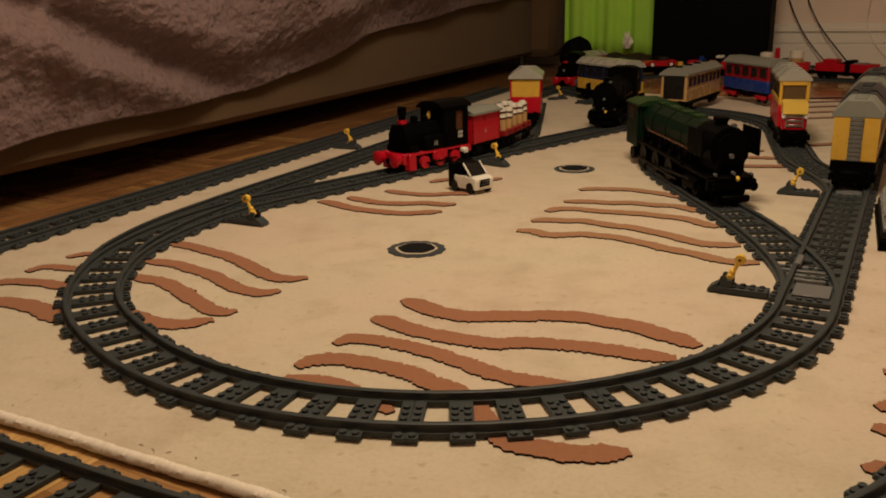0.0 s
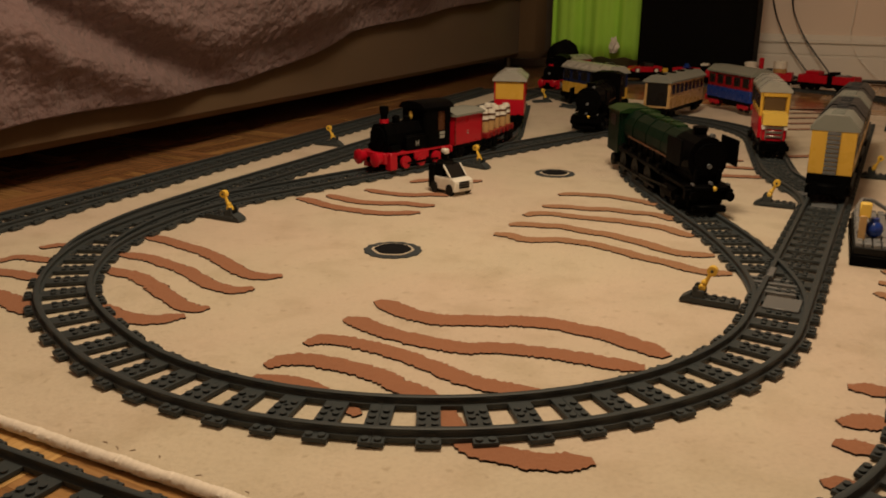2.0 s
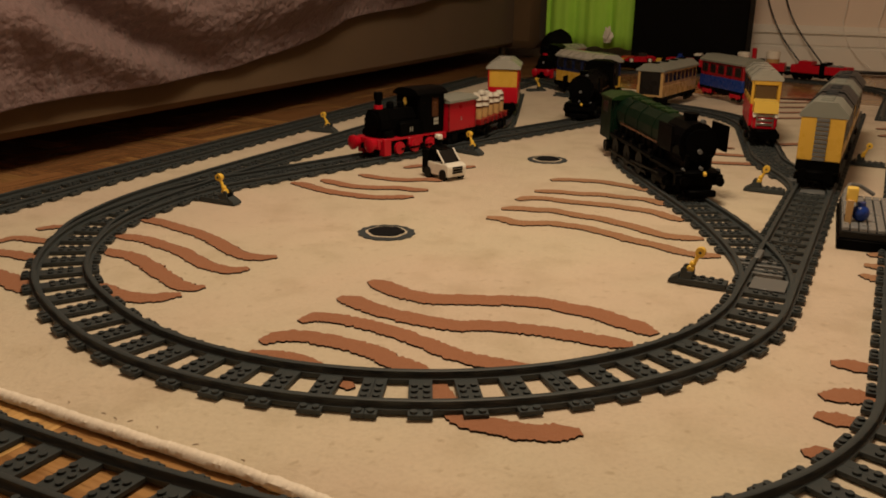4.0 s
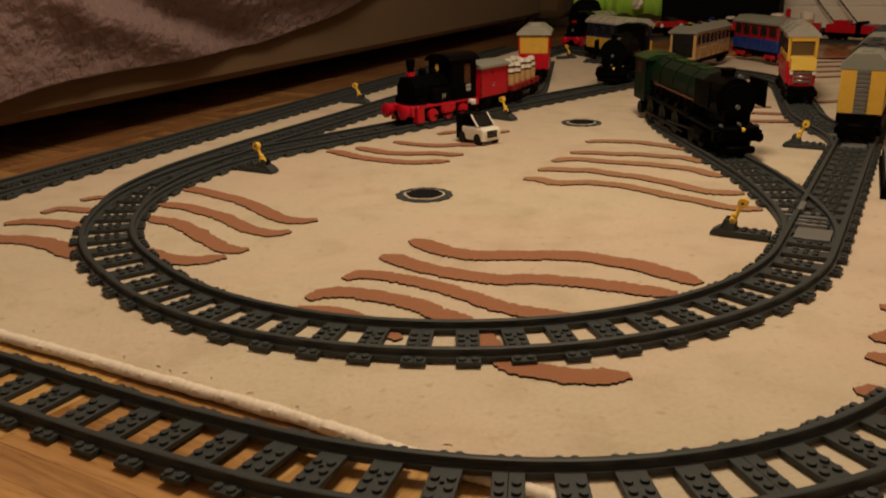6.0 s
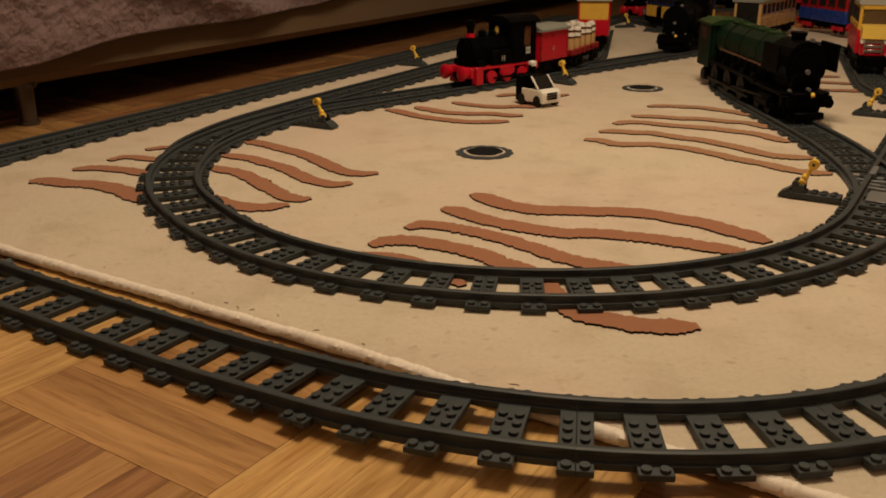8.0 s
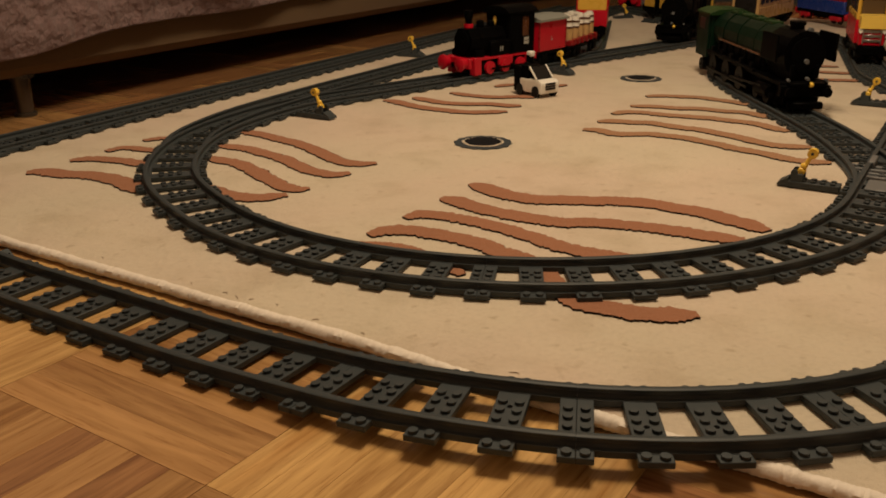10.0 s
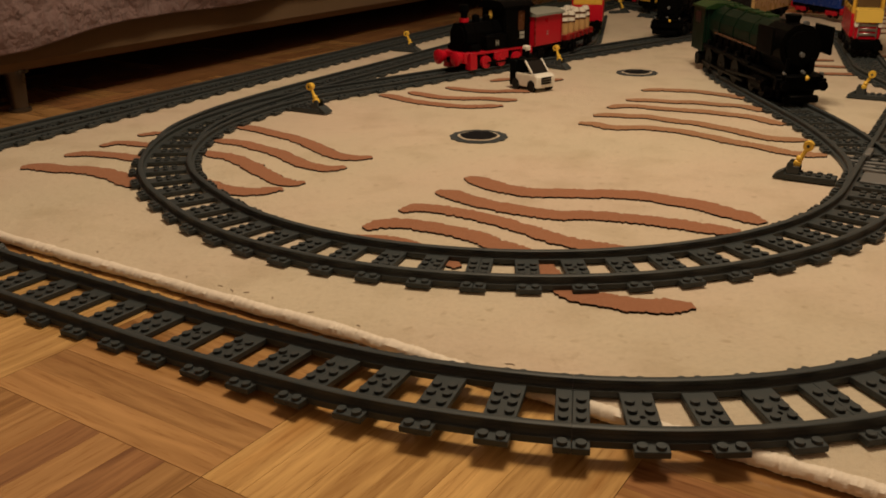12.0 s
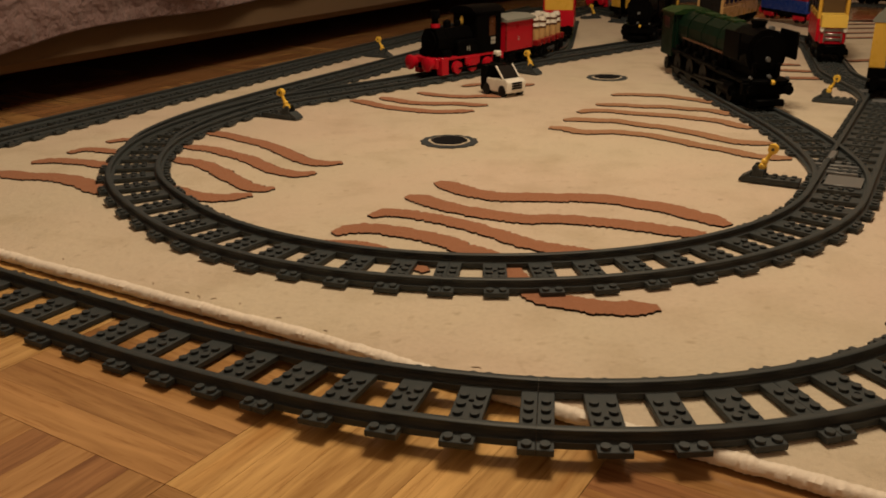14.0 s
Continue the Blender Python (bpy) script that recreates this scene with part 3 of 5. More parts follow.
def bed(x, y):
    """The height on which track lies: the rug, and past its front edge down to the floor."""
    inside = rug_inside(x, y)
    if inside > -0.02:
        return RUG + 0.0013
    if y > 0.0:
        return FLOOR + 0.0006 + (RUG - FLOOR + 0.0007) * ease((inside + 0.14) / 0.12)
    along = (Vector((x, y, 0)) - Vector((0.06, -0.481, 0))).dot(SIDE_A)
    return FLOOR + 0.0006 + (RUG - FLOOR + 0.0007) * max(ease((along + 0.23) / 0.21), ease((inside + 0.09) / 0.07) if x < -0.36 else 0.0)


def sleeper_mesh(width, cols, holes):
    """A studded sleeper with small dark pin holes between its studs."""
    bm = bmesh.new()
    box(bm, 0, 0, 0.0016, 8 * STUD, width, 0.0032, 0.0003)
    studs(bm, (-0.0080, 0, 0.0080), cols, 0.0032)
    studs(bm, (-0.0286, 0.0286), cols, 0.0032)
    solid = set(bm.faces)
    for x, y in holes:
        cyl(bm, x, y, 0.0031, 0.0014, 0.0006, seg=8)
    for f in bm.faces:
        f.material_index = 0 if f in solid else 1
    return mesh_of("sleeper", bm, [RAIL_GREY, BLACK], True)


SLEEPER = sleeper_mesh(0.0155, (-0.004, 0.004), ((0.0044, 0.0),))
HALF = sleeper_mesh(0.0079, (0.0,), ())


def rail_bm(pts, side):
    """One rail: foot, web and rounded head swept along (x, y, z, heading)."""
    prof = [(-0.0040, 0.0), (0.0040, 0.0), (0.0040, 0.0033), (0.0020, 0.0037), (0.0013, 0.0048), (0.0013, 0.0061), (0.0021, 0.0067), (0.0021, 0.0082), (0.0017, 0.0085),
            (-0.0017, 0.0085), (-0.0021, 0.0082), (-0.0021, 0.0067), (-0.0013, 0.0061), (-0.0013, 0.0048), (-0.0020, 0.0037), (-0.0040, 0.0033)]
    bm, rings = bmesh.new(), []
    for x, y, z, h in pts:
        c, s = math.cos(radians(h)), math.sin(radians(h))
        rings.append([bm.verts.new((x + (side * GAUGE + p) * c, y - (side * GAUGE + p) * s, z + q)) for p, q in prof])
    n = len(prof)
    for u, v in zip(rings, rings[1:]):
        for k in range(n):
            bm.faces.new((u[k], u[(k + 1) % n], v[(k + 1) % n], v[k]))
    bm.faces.new(rings[0])
    bm.faces.new(rings[-1][::-1])
    return bm


def track(line, label, group, start=0.0, end=None, drop=0.0, skip=None, step=0.1268):
    """Sections of toy track along a line, each with two rails and its sleepers."""
    end = line.length if end is None else end
    n = max(1, round((end - start) / step))
    for i in range(n):
        a, b = start + (end - start) * i / n, start + (end - start) * (i + 1) / n
        mx, my, mh = line.place((a + b) / 2)
        mz = bed(mx, my)
        base = Vector((mx, my, mz))
        sec = thing("track_section", label, "toy track", group, pose(mx, my, mz))
        for side in (-1, 1):
            pts = []
            for k in range(9):
                x, y, h = line.place(a + 0.00005 + (b - a - 0.0001) * k / 8)
                pts.append((x - mx, y - my, bed(x, y) - mz - drop, h))
            part("rail", rail_bm(pts, side), RAIL_GREY, sec)
        for k in range(5):
            d = a + (b - a) * k / 4 + (0.0040 if k == 0 else -0.0040 if k == 4 else 0)
            x, y, h = line.place(d)
            if k in (0, 4):
                h = line.place(a if k == 0 else b)[2]
            if skip and skip(x, y):
                continue
            x2, y2, _ = line.place(d + 0.01)
            tilt = math.degrees(math.atan2(bed(x2, y2) - bed(x, y), 0.01))
            ob = new("sleeper", HALF if k in (0, 4) else SLEEPER)
            ob.parent = sec
            ob.matrix_basis = pose(x - mx, y - my, bed(x, y) - mz - drop, 0, 0, -h) @ pose(0, 0, 0, tilt)


def near(line, gap):
    places = [line.place(k * 0.01) for k in range(int(line.length / 0.01) + 1)]
    return lambda x, y: any((x - p[0]) ** 2 + (y - p[1]) ** 2 < gap * gap for p in places)


RING = Line(lay(0.2956, -0.1225, 202.5, ("a", 0.32, 112.5)))
RING_LEFT = Line(lay(-0.2263, -0.2263, -45, ("to", -0.3350, -0.0525, -14), ("to", -0.3242, 0.1520, 16)))
x0, y0, h0 = RING_LEFT.place(9)
MAIN = Line(lay(-0.3350, -0.0525, -14, ("to", -0.3560, 0.0600, 1.5), ("to", -0.3186, 0.2534, 16.5), ("to", -0.2138, 0.5628, 18.3), ("s", 1.33), ("a", 0.32, 95), ("s", 0.28), ("a", 0.32, 90), ("s", 0.5)))
LADDER = Line(lay(x0, y0, h0, ("a", 0.32, 22.5), ("s", 0.86), ("a", 0.32, -64), ("s", 0.45)))
x3, y3, h3 = LADDER.place(0.447)
SIDING_RED = Line(lay(x3, y3, h3, ("a", 0.60, -36), ("s", 0.45)))
RIGHT = Line(lay(0.2956, -0.1225, 22.5, ("s", 1.35)))
GREEN_LINE = Line(lay(0.2956, -0.1225, 22.5, ("to", 0.3250, 0.020, 0), ("to", 0.3065, 0.220, -10), ("to", 0.2740, 0.430, -7), ("to", 0.2860, 0.620, 12), ("s", 0.55)))
x5, y5, h5 = RIGHT.place(0.425)
RAILCAR_LINE = Line(lay(x5, y5, h5, ("a", 0.32, -24), ("s", 0.10), ("a", 0.32, 12), ("s", 0.28), ("a", 0.32, -60), ("s", 0.3)))
FRONT_BEND = Line(lay(0.0628, -0.4853, 89.77, ("a", 0.3144, -67.5)))
FRONT_RIGHT = Line(lay(*FRONT_BEND.place(9), ("s", 1.28)))
FLOOR_BEND = Line(lay(0.0628, -0.4853, 269.77, ("a", 0.3199, 22.5)))
FLOOR_STRAIGHT = Line(lay(*FLOOR_BEND.place(9), ("s", 0.2584)))
FRONT_LEFT = Line(lay(*FLOOR_STRAIGHT.place(9), ("to", -0.546, -0.055, 18.3), ("s", 1.80)))

track(RING, "dark grey plastic toy track on the cream rug", "ring track")
track(RING_LEFT, "dark grey plastic toy track on the cream rug", "ring track")
track(LADDER, "dark grey plastic toy track in the yard", "yard track")
legs = near(Line(RING_LEFT.s + LADDER.s), 0.030)
track(MAIN, "dark grey plastic toy track along the sofa", "main track", drop=0.0005, skip=legs)
track(SIDING_RED, "dark grey plastic toy track under a train", "yard track", drop=0.0010, skip=near(LADDER, 0.030))
track(RIGHT, "dark grey plastic straight toy track on the rug", "right track")
track(GREEN_LINE, "dark grey plastic toy track under a green engine", "yard track", drop=0.0005, skip=near(RIGHT, 0.030))
track(RAILCAR_LINE, "dark grey plastic toy track under a railcar", "yard track", drop=0.0005, skip=near(RIGHT, 0.030))
track(FRONT_BEND, "dark grey plastic curved toy track lying on the rug", "outer track")
track(FRONT_RIGHT, "dark grey plastic toy track lying on the rug", "outer track")
track(FLOOR_BEND, "dark grey plastic curved toy track sloping off the rug", "outer track")
track(FLOOR_STRAIGHT, "dark grey plastic straight toy track on the parquet", "outer track", step=0.1292)
track(FRONT_LEFT, "dark grey plastic toy track from floor to rug", "outer track")


def lever(line, d, side, reach=0.048):
    """The hand lever of a switch: a studded bar beside the track with a tilted yellow arm."""
    x, y, h = line.place(d)
    q = radians(h)
    ob = thing("switch_lever", "yellow switch lever on a dark grey studded bar", "switch lever", "switch levers",
               pose(x + side * 0.033 * math.cos(q), y - side * 0.033 * math.sin(q), bed(x, y), 0, 0, -h if side > 0 else 180 - h))
    bm = bmesh.new()
    box(bm, reach / 2 - 0.003, 0, 0.0026, reach - 0.006, 0.0155, 0.0052, 0.0004)
    wedge = [bm.verts.new((x, y, z)) for y in (-0.0070, 0.0070) for x, z in ((reach - 0.0065, 0.0002), (reach + 0.003, 0.0002), (reach + 0.002, 0.0030), (reach - 0.0065, 0.0085))]
    for face in ((3, 2, 1, 0), (4, 5, 6, 7), (0, 1, 5, 4), (1, 2, 6, 5), (2, 3, 7, 6), (3, 0, 4, 7)):
        bm.faces.new([wedge[k] for k in face])
    studs(bm, [0.006 + 0.008 * k for k in range(int(reach / 0.008) - 2)], (-0.004, 0.004), 0.0052)
    part("bar", bm, RAIL_GREY, ob)
    for y in (-0.0056, 0.0056):
        bm = bmesh.new()
        box(bm, reach - 0.013, y, 0.0085, 0.0105, 0.0026, 0.0072, 0.0006)
        cyl(bm, reach - 0.0105, y, 0.0128, 0.0028, 0.0026, "y", seg=12)
        part("bracket", bm, RAIL_GREY, ob)
    bm = bmesh.new()
    cyl(bm, 0, 0, 0.010, 0.0022, 0.018, r2=0.0017, seg=12)
    box(bm, 0, 0, 0.0028, 0.0062, 0.0072, 0.0066, 0.0010)
    ball(bm, 0.0006, 0, 0.0080, 0.0031)
    arm = part("arm", bm, YELLOW, ob, m=pose(reach - 0.014, 0, 0.0105, 0, -24))
    bm = bmesh.new()
    cyl(bm, 0, 0, 0.0212, 0.0044, 0.0058, "y", seg=18)
    ball(bm, 0, 0, 0.0212, 0.0047, 1, 0.62, 1)
    part("knob", bm, YELLOW, arm)
    for y in (-0.0031, 0.0031):
        bm = bmesh.new()
        cyl(bm, 0, y, 0.0212, 0.0013, 0.0010, "y", seg=10)
        part("pin_hole", bm, RAIL_GREY, ob, m=pose(reach - 0.014, 0, 0.0105, 0, -24))
    return ob


lever(RIGHT, 0.034, -1)
lever(RIGHT, 0.459, -1)
lever(LADDER, 0.034, 1)
lever(LADDER, 0.512, 1)
lever(LADDER, 1.16, -1).matrix_basis = pose(0.120, 1.400, RUG, 0, 0, 25)
lever(FRONT_LEFT, FRONT_LEFT.length - 1.80 + 0.80, 1)
lever(FRONT_RIGHT, 0.865, -1)


def switch_plates(line, branch, d0):
    """The flat plates and frog of a switch between its two legs."""
    x, y, h = line.place(d0 + 0.03)
    ob = thing("switch_plate", "grey plastic plates and frog of a track switch", "track switch", "track switches", pose(x, y, bed(x, y), 0, 0, -h))
    side = 1 if branch else -1
    bm = bmesh.new()
    box(bm, 0.0, 0.02, 0.0030, 0.030, 0.034, 0.0044, 0.0005)
    part("point_plate", bm, PLATE_GREY, ob)
    for k in range(4):
        bm = bmesh.new()
        box(bm, side * (0.006 + 0.004 * k), 0.052 + 0.013 * k, 0.0024, 0.028 + 0.006 * k, 0.005, 0.0036, 0.0004)
        part("tie_bar", bm, PLATE_GREY, ob)
    bm = bmesh.new()
    box(bm, side * 0.0195, 0.098, 0.0068, 0.006, 0.030, 0.0056, 0.0008)
    part("frog", bm, PLATE_GREY, ob)


switch_plates(RIGHT, False, 0.0)
switch_plates(RIGHT, False, 0.425)


def switch_ties(line, branch, d0, d1):
    """Long ties that reach under both legs of a switch and fill the wedge between them."""
    x, y, h = line.place(d0)
    ob = thing("switch_ties", "dark grey plastic ties between the legs of a switch", "track switch", "track switches", pose(x, y, bed(x, y)))
    others = [branch.place(k * 0.004) for k in range(int(branch.length / 0.004))]
    d = d0
    while d < d1:
        ax, ay, _ = line.place(d)
        bx, by, _ = min(others, key=lambda p: (p[0] - ax) ** 2 + (p[1] - ay) ** 2)
        gap = math.hypot(bx - ax, by - ay)
        bm = bmesh.new()
        box(bm, 0, 0, 0.0014, gap, 0.0142, 0.0024, 0.0003)
        n = int(gap / 0.008) - 1
        studs(bm, [(k - (n - 1) / 2) * 0.008 for k in range(n)], (-0.0036, 0.0036), 0.0026)
        part("tie_bar", bm, RAIL_GREY, ob, m=pose((ax + bx) / 2 - x, (ay + by) / 2 - y, 0, 0, 0, math.degrees(math.atan2(by - ay, bx - ax))))
        d += 0.0165


switch_ties(LADDER, MAIN, 0.070, 0.245)

# ---- rolling stock: built at the origin, front towards +y, on the rail bed ----


def wheels(parent, y, r=0.0085, mat=None, face=0.0226):
    for s in (-1, 1):
        bm = bmesh.new()
        cyl(bm, s * 0.0205, y, RAILTOP + r - 0.0005, r, 0.0045, "x", seg=20)
        cyl(bm, s * 0.0178, y, RAILTOP + r - 0.0005, r + 0.0012, 0.0012, "x", seg=20)
        w = part("wheel", bm, RUBBER, parent)
        bm = bmesh.new()
        cyl(bm, s * (face + 0.0004), y, RAILTOP + r - 0.0005, r * 0.93 if face > 0.024 else r * 0.62, 0.001 + 2 * (face - 0.0226), "x", seg=18)
        cyl(bm, s * (face + 0.0012 + (face - 0.0226)), y, RAILTOP + r - 0.0005, r * 0.22, 0.0012, "x", seg=12)
        part("hub", bm, mat or BLACK, w)


def truck(ob, y, mat=None):
    """A two-axle truck under a wagon."""
    bm = bmesh.new()
    box(bm, 0, y, 0.0195, 0.030, 0.046, 0.009, 0.0006)
    for s in (-1, 1):
        box(bm, s * 0.0245, y, 0.0195, 0.004, 0.044, 0.009, 0.0008)
        for k in (-1, 1):
            box(bm, s * 0.0268, y + k * 0.012, 0.0180, 0.002, 0.009, 0.009, 0.0006)
    t = part("truck", bm, mat or BLACK, ob)
    for k in (-1, 1):
        wheels(t, y + 0.012 * k, 0.0072)


def couplers(ob, half, mat=None):
    for s in (-1, 1):
        bm = bmesh.new()
        for x in (-0.0165, 0.0165):
            cyl(bm, x, s * (half + 0.004), 0.0250, 0.0048, 0.008, "y", seg=14)
            cyl(bm, x, s * (half + 0.0085), 0.0250, 0.0064, 0.0025, "y", seg=16)
        box(bm, 0, s * (half + 0.002), 0.0240, 0.044, 0.006, 0.008, 0.0006)
        part("buffer_beam", bm, mat or BLACK, ob)


def roof(bm, half, w, z, rise, over=0.003):
    prism(bm, [(-w / 2 - over, z), (w / 2 + over, z), (w / 2 + over, z + 0.003), (w * 0.27, z + rise), (-w * 0.27, z + rise), (-w / 2 - over, z + 0.003)], -half, half)


def engine(label, lamp_yellow=False, red_wheels=True):
    """A small tank engine: low squared boiler, tall cab, red running board, buffers and steps."""
    ob = thing("steam_engine", label, "toy engine")
    bm = bmesh.new()
    box(bm, 0, 0, 0.0300, 0.047, 0.136, 0.0032, 0.0004)
    for s in (-1, 1):
        box(bm, s * 0.0225, -0.004, 0.0250, 0.003, 0.030, 0.009, 0.0004)
        box(bm, s * 0.0225, 0.058, 0.0225, 0.011, 0.014, 0.020, 0.0008)
        box(bm, s * 0.0225, -0.056, 0.0255, 0.006, 0.016, 0.010, 0.0008)
    part("footplate", bm, RED, ob)
    bm = bmesh.new()
    box(bm, 0, 0, 0.0215, 0.030, 0.120, 0.012, 0.0006)
    part("underframe", bm, BLACK, ob)
    bm = bmesh.new()
    box(bm, 0, 0.071, 0.0265, 0.050, 0.006, 0.012, 0.0008)
    beam = part("buffer_beam", bm, RED, ob)
    for s in (-1, 1):
        bm = bmesh.new()
        cyl(bm, s * 0.0168, 0.078, 0.0265, 0.0062, 0.010, "y", seg=18)
        cyl(bm, s * 0.0168, 0.0845, 0.0265, 0.0086, 0.004, "y", seg=20)
        ball(bm, s * 0.0168, 0.0855, 0.0265, 0.0084, 1, 0.35, 1)
        part("buffer", bm, RED, beam)
    bm = bmesh.new()
    box(bm, 0, 0.076, 0.0240, 0.010, 0.010, 0.006, 0.0006)
    part("coupling", bm, BLACK, beam)
    bm = bmesh.new()
    prism(bm, [(-0.0135, 0.0320), (0.0135, 0.0320), (0.0175, 0.0420), (0.0175, 0.0530), (0.0100, 0.0635), (-0.0100, 0.0635), (-0.0175, 0.0530), (-0.0175, 0.0420)], -0.012, 0.061)
    for y in (0.002, 0.040):
        prism(bm, [(-0.0180, 0.0420), (0.0180, 0.0420), (0.0180, 0.0532), (0.0103, 0.0641), (-0.0103, 0.0641), (-0.0180, 0.0532)], y, y + 0.003)
    cyl(bm, 0, 0.0620, 0.0480, 0.0135, 0.004, "y", seg=22)
    part("boiler", bm, BLACK, ob, smooth=False)
    bm = bmesh.new()
    cyl(bm, 0, 0.0645, 0.0480, 0.0030, 0.002, "y", seg=14)
    part("smokebox_handle", bm, SLATE if not lamp_yellow else BLACK, ob)
    bm = bmesh.new()
    cyl(bm, 0, 0.050, 0.0690, 0.0050, 0.012, seg=16)
    cyl(bm, 0, 0.050, 0.0795, 0.0066, 0.009, seg=16)
    st = part("chimney", bm, BLACK, ob)
    bm = bmesh.new()
    cyl(bm, 0, 0.050, 0.0668, 0.0068, 0.0046, seg=16)
    part("band", bm, RED, st, "red chimney band")
    for y, r, h in ((0.026, 0.0056, 0.006), (0.004, 0.0050, 0.005)):
        bm = bmesh.new()
        cyl(bm, 0, y, 0.0635 + h / 2, r, h, seg=16)
        ball(bm, 0, y, 0.0635 + h, r, 1, 1, 0.5)
        part("dome", bm, BLACK, ob)
    for s in (-1, 1):
        bm = bmesh.new()
        box(bm, s * 0.0195, 0.004, 0.0400, 0.009, 0.048, 0.016, 0.0008)
        box(bm, s * 0.0195, 0.004, 0.0485, 0.007, 0.044, 0.002, 0.0004)
        tank = part("side_tank", bm, BLACK, ob)
        bm = bmesh.new()
        for k in (-1, 1):
            box(bm, s * 0.0241, 0.006 + k * 0.0024, 0.0395, 0.0006, 0.0011, 0.0062, 0)
        box(bm, s * 0.0241, 0.006, 0.0395, 0.0006, 0.0040, 0.0010, 0)
        part("mark", bm, LIGHT_GREY, tank, "small pale printed mark")
        bm = bmesh.new()
        cyl(bm, s * 0.0200, 0.050, 0.0360, 0.0045, 0.018, "y", seg=14)
        part("steam_pipe", bm, BLACK, ob)
    bm = bmesh.new()
    box(bm, 0, -0.0125, 0.0545, 0.044, 0.003, 0.046, 0.0004)
    cab = part("cab", bm, BLACK, ob)
    bm = bmesh.new()
    box(bm, 0, -0.0665, 0.0545, 0.044, 0.003, 0.046, 0.0004)
    part("cab_back", bm, BLACK, cab)
    for s in (-1, 1):
        bm = bmesh.new()
        box(bm, s * 0.0225, -0.0260, 0.0545, 0.003, 0.027, 0.046, 0.0004)
        box(bm, s * 0.0225, -0.0605, 0.0545, 0.003, 0.010, 0.046, 0.0004)
        box(bm, s * 0.0225, -0.0475, 0.0410, 0.003, 0.016, 0.019, 0.0004)
        box(bm, s * 0.0225, -0.0475, 0.0755, 0.003, 0.016, 0.004, 0.0004)
        part("cab_side", bm, BLACK, cab)
        bm = bmesh.new()
        box(bm, s * 0.0212, -0.0475, 0.0620, 0.001, 0.018, 0.026, 0)
        part("window", bm, BROWN, cab, "dark brown cab window")
        bm = bmesh.new()
        for k in range(2):
            box(bm, s * 0.0243, -0.0475, 0.0475 - 0.0046 * k, 0.0006, 0.010, 0.0036, 0)
        part("plate", bm, LIGHT_GREY, cab)
    if lamp_yellow:
        bm = bmesh.new()
        ball(bm, 0.0050, -0.0105, 0.0690, 0.0036, 1.0, 0.6, 1.5)
        part("cab_light", bm, PALE_YELLOW, cab, "small pale yellow oval light")
    bm = bmesh.new()
    prism(bm, [(-0.0255, 0.0775), (0.0255, 0.0775), (0.0255, 0.0795), (0.019, 0.0840), (0.010, 0.0862), (-0.010, 0.0862), (-0.019, 0.0840), (-0.0255, 0.0795)], -0.072, -0.006)
    part("cab_roof", bm, BLACK, ob)
    bm = bmesh.new()
    box(bm, 0, -0.071, 0.0255, 0.046, 0.005, 0.008, 0.0006)
    part("rear_beam", bm, RED, ob)
    for y in (-0.036, -0.002, 0.030):
        wheels(ob, y, 0.0100, RED if red_wheels else SLATE, 0.0245)
    for s in (-1, 1):
        bm = bmesh.new()
        box(bm, s * 0.0268, -0.004, 0.0180, 0.0012, 0.066, 0.0022, 0.0003)
        part("side_rod", bm, BLACK if red_wheels else SLATE, ob)
    return ob


def wagon_base(name, label, half, category, beam=None):
    ob = thing(name, label, category)
    bm = bmesh.new()
    box(bm, 0, 0, 0.0265, 0.046, 2 * half, 0.0050, 0.0005)
    box(bm, 0, 0, 0.0215, 0.026, 2 * half - 0.03, 0.007, 0.0005)
    part("underframe", bm, BLACK, ob)
    couplers(ob, half, beam)
    if half > 0.075:
        truck(ob, half - 0.032, beam)
        truck(ob, 0.032 - half, beam)
    else:
        for s in (-1, 1):
            wheels(ob, s * half * 0.58, 0.0078)
            for q in (-1, 1):
                bm = bmesh.new()
                box(bm, q * 0.0258, s * half * 0.58, 0.0190, 0.003, 0.018, 0.012, 0.0008)
                part("axle_box", bm, BLACK, ob)
    return ob


def red_van(label, rise=0.0115):
    ob = wagon_base("covered_wagon", label, 0.058, "toy wagon")
    bm = bmesh.new()
    box(bm, 0, 0, 0.0495, 0.048, 0.112, 0.0410, 0.0006)
    body = part("body", bm, RED, ob)
    for s in (-1, 1):
        bm = bmesh.new()
        box(bm, s * 0.0242, 0.004, 0.0440, 0.0006, 0.006, 0.0022, 0)
        box(bm, s * 0.0242, 0.004, 0.0475, 0.0006, 0.006, 0.0010, 0)
        part("plate", bm, LIGHT_GREY, body)
        for y in (-0.0545, 0.0545):
            bm = bmesh.new()
            box(bm, s * 0.0236, y, 0.0495, 0.003, 0.003, 0.041, 0.0004)
            part("corner_post", bm, DARK_RED, body)
    bm = bmesh.new()
    roof(bm, 0.060, 0.050, 0.0700, rise)
    part("roof", bm, ROOF_GREY if rise < 0.01 else LIGHT_GREY, ob, "grey roof with sloped sides")
    return ob


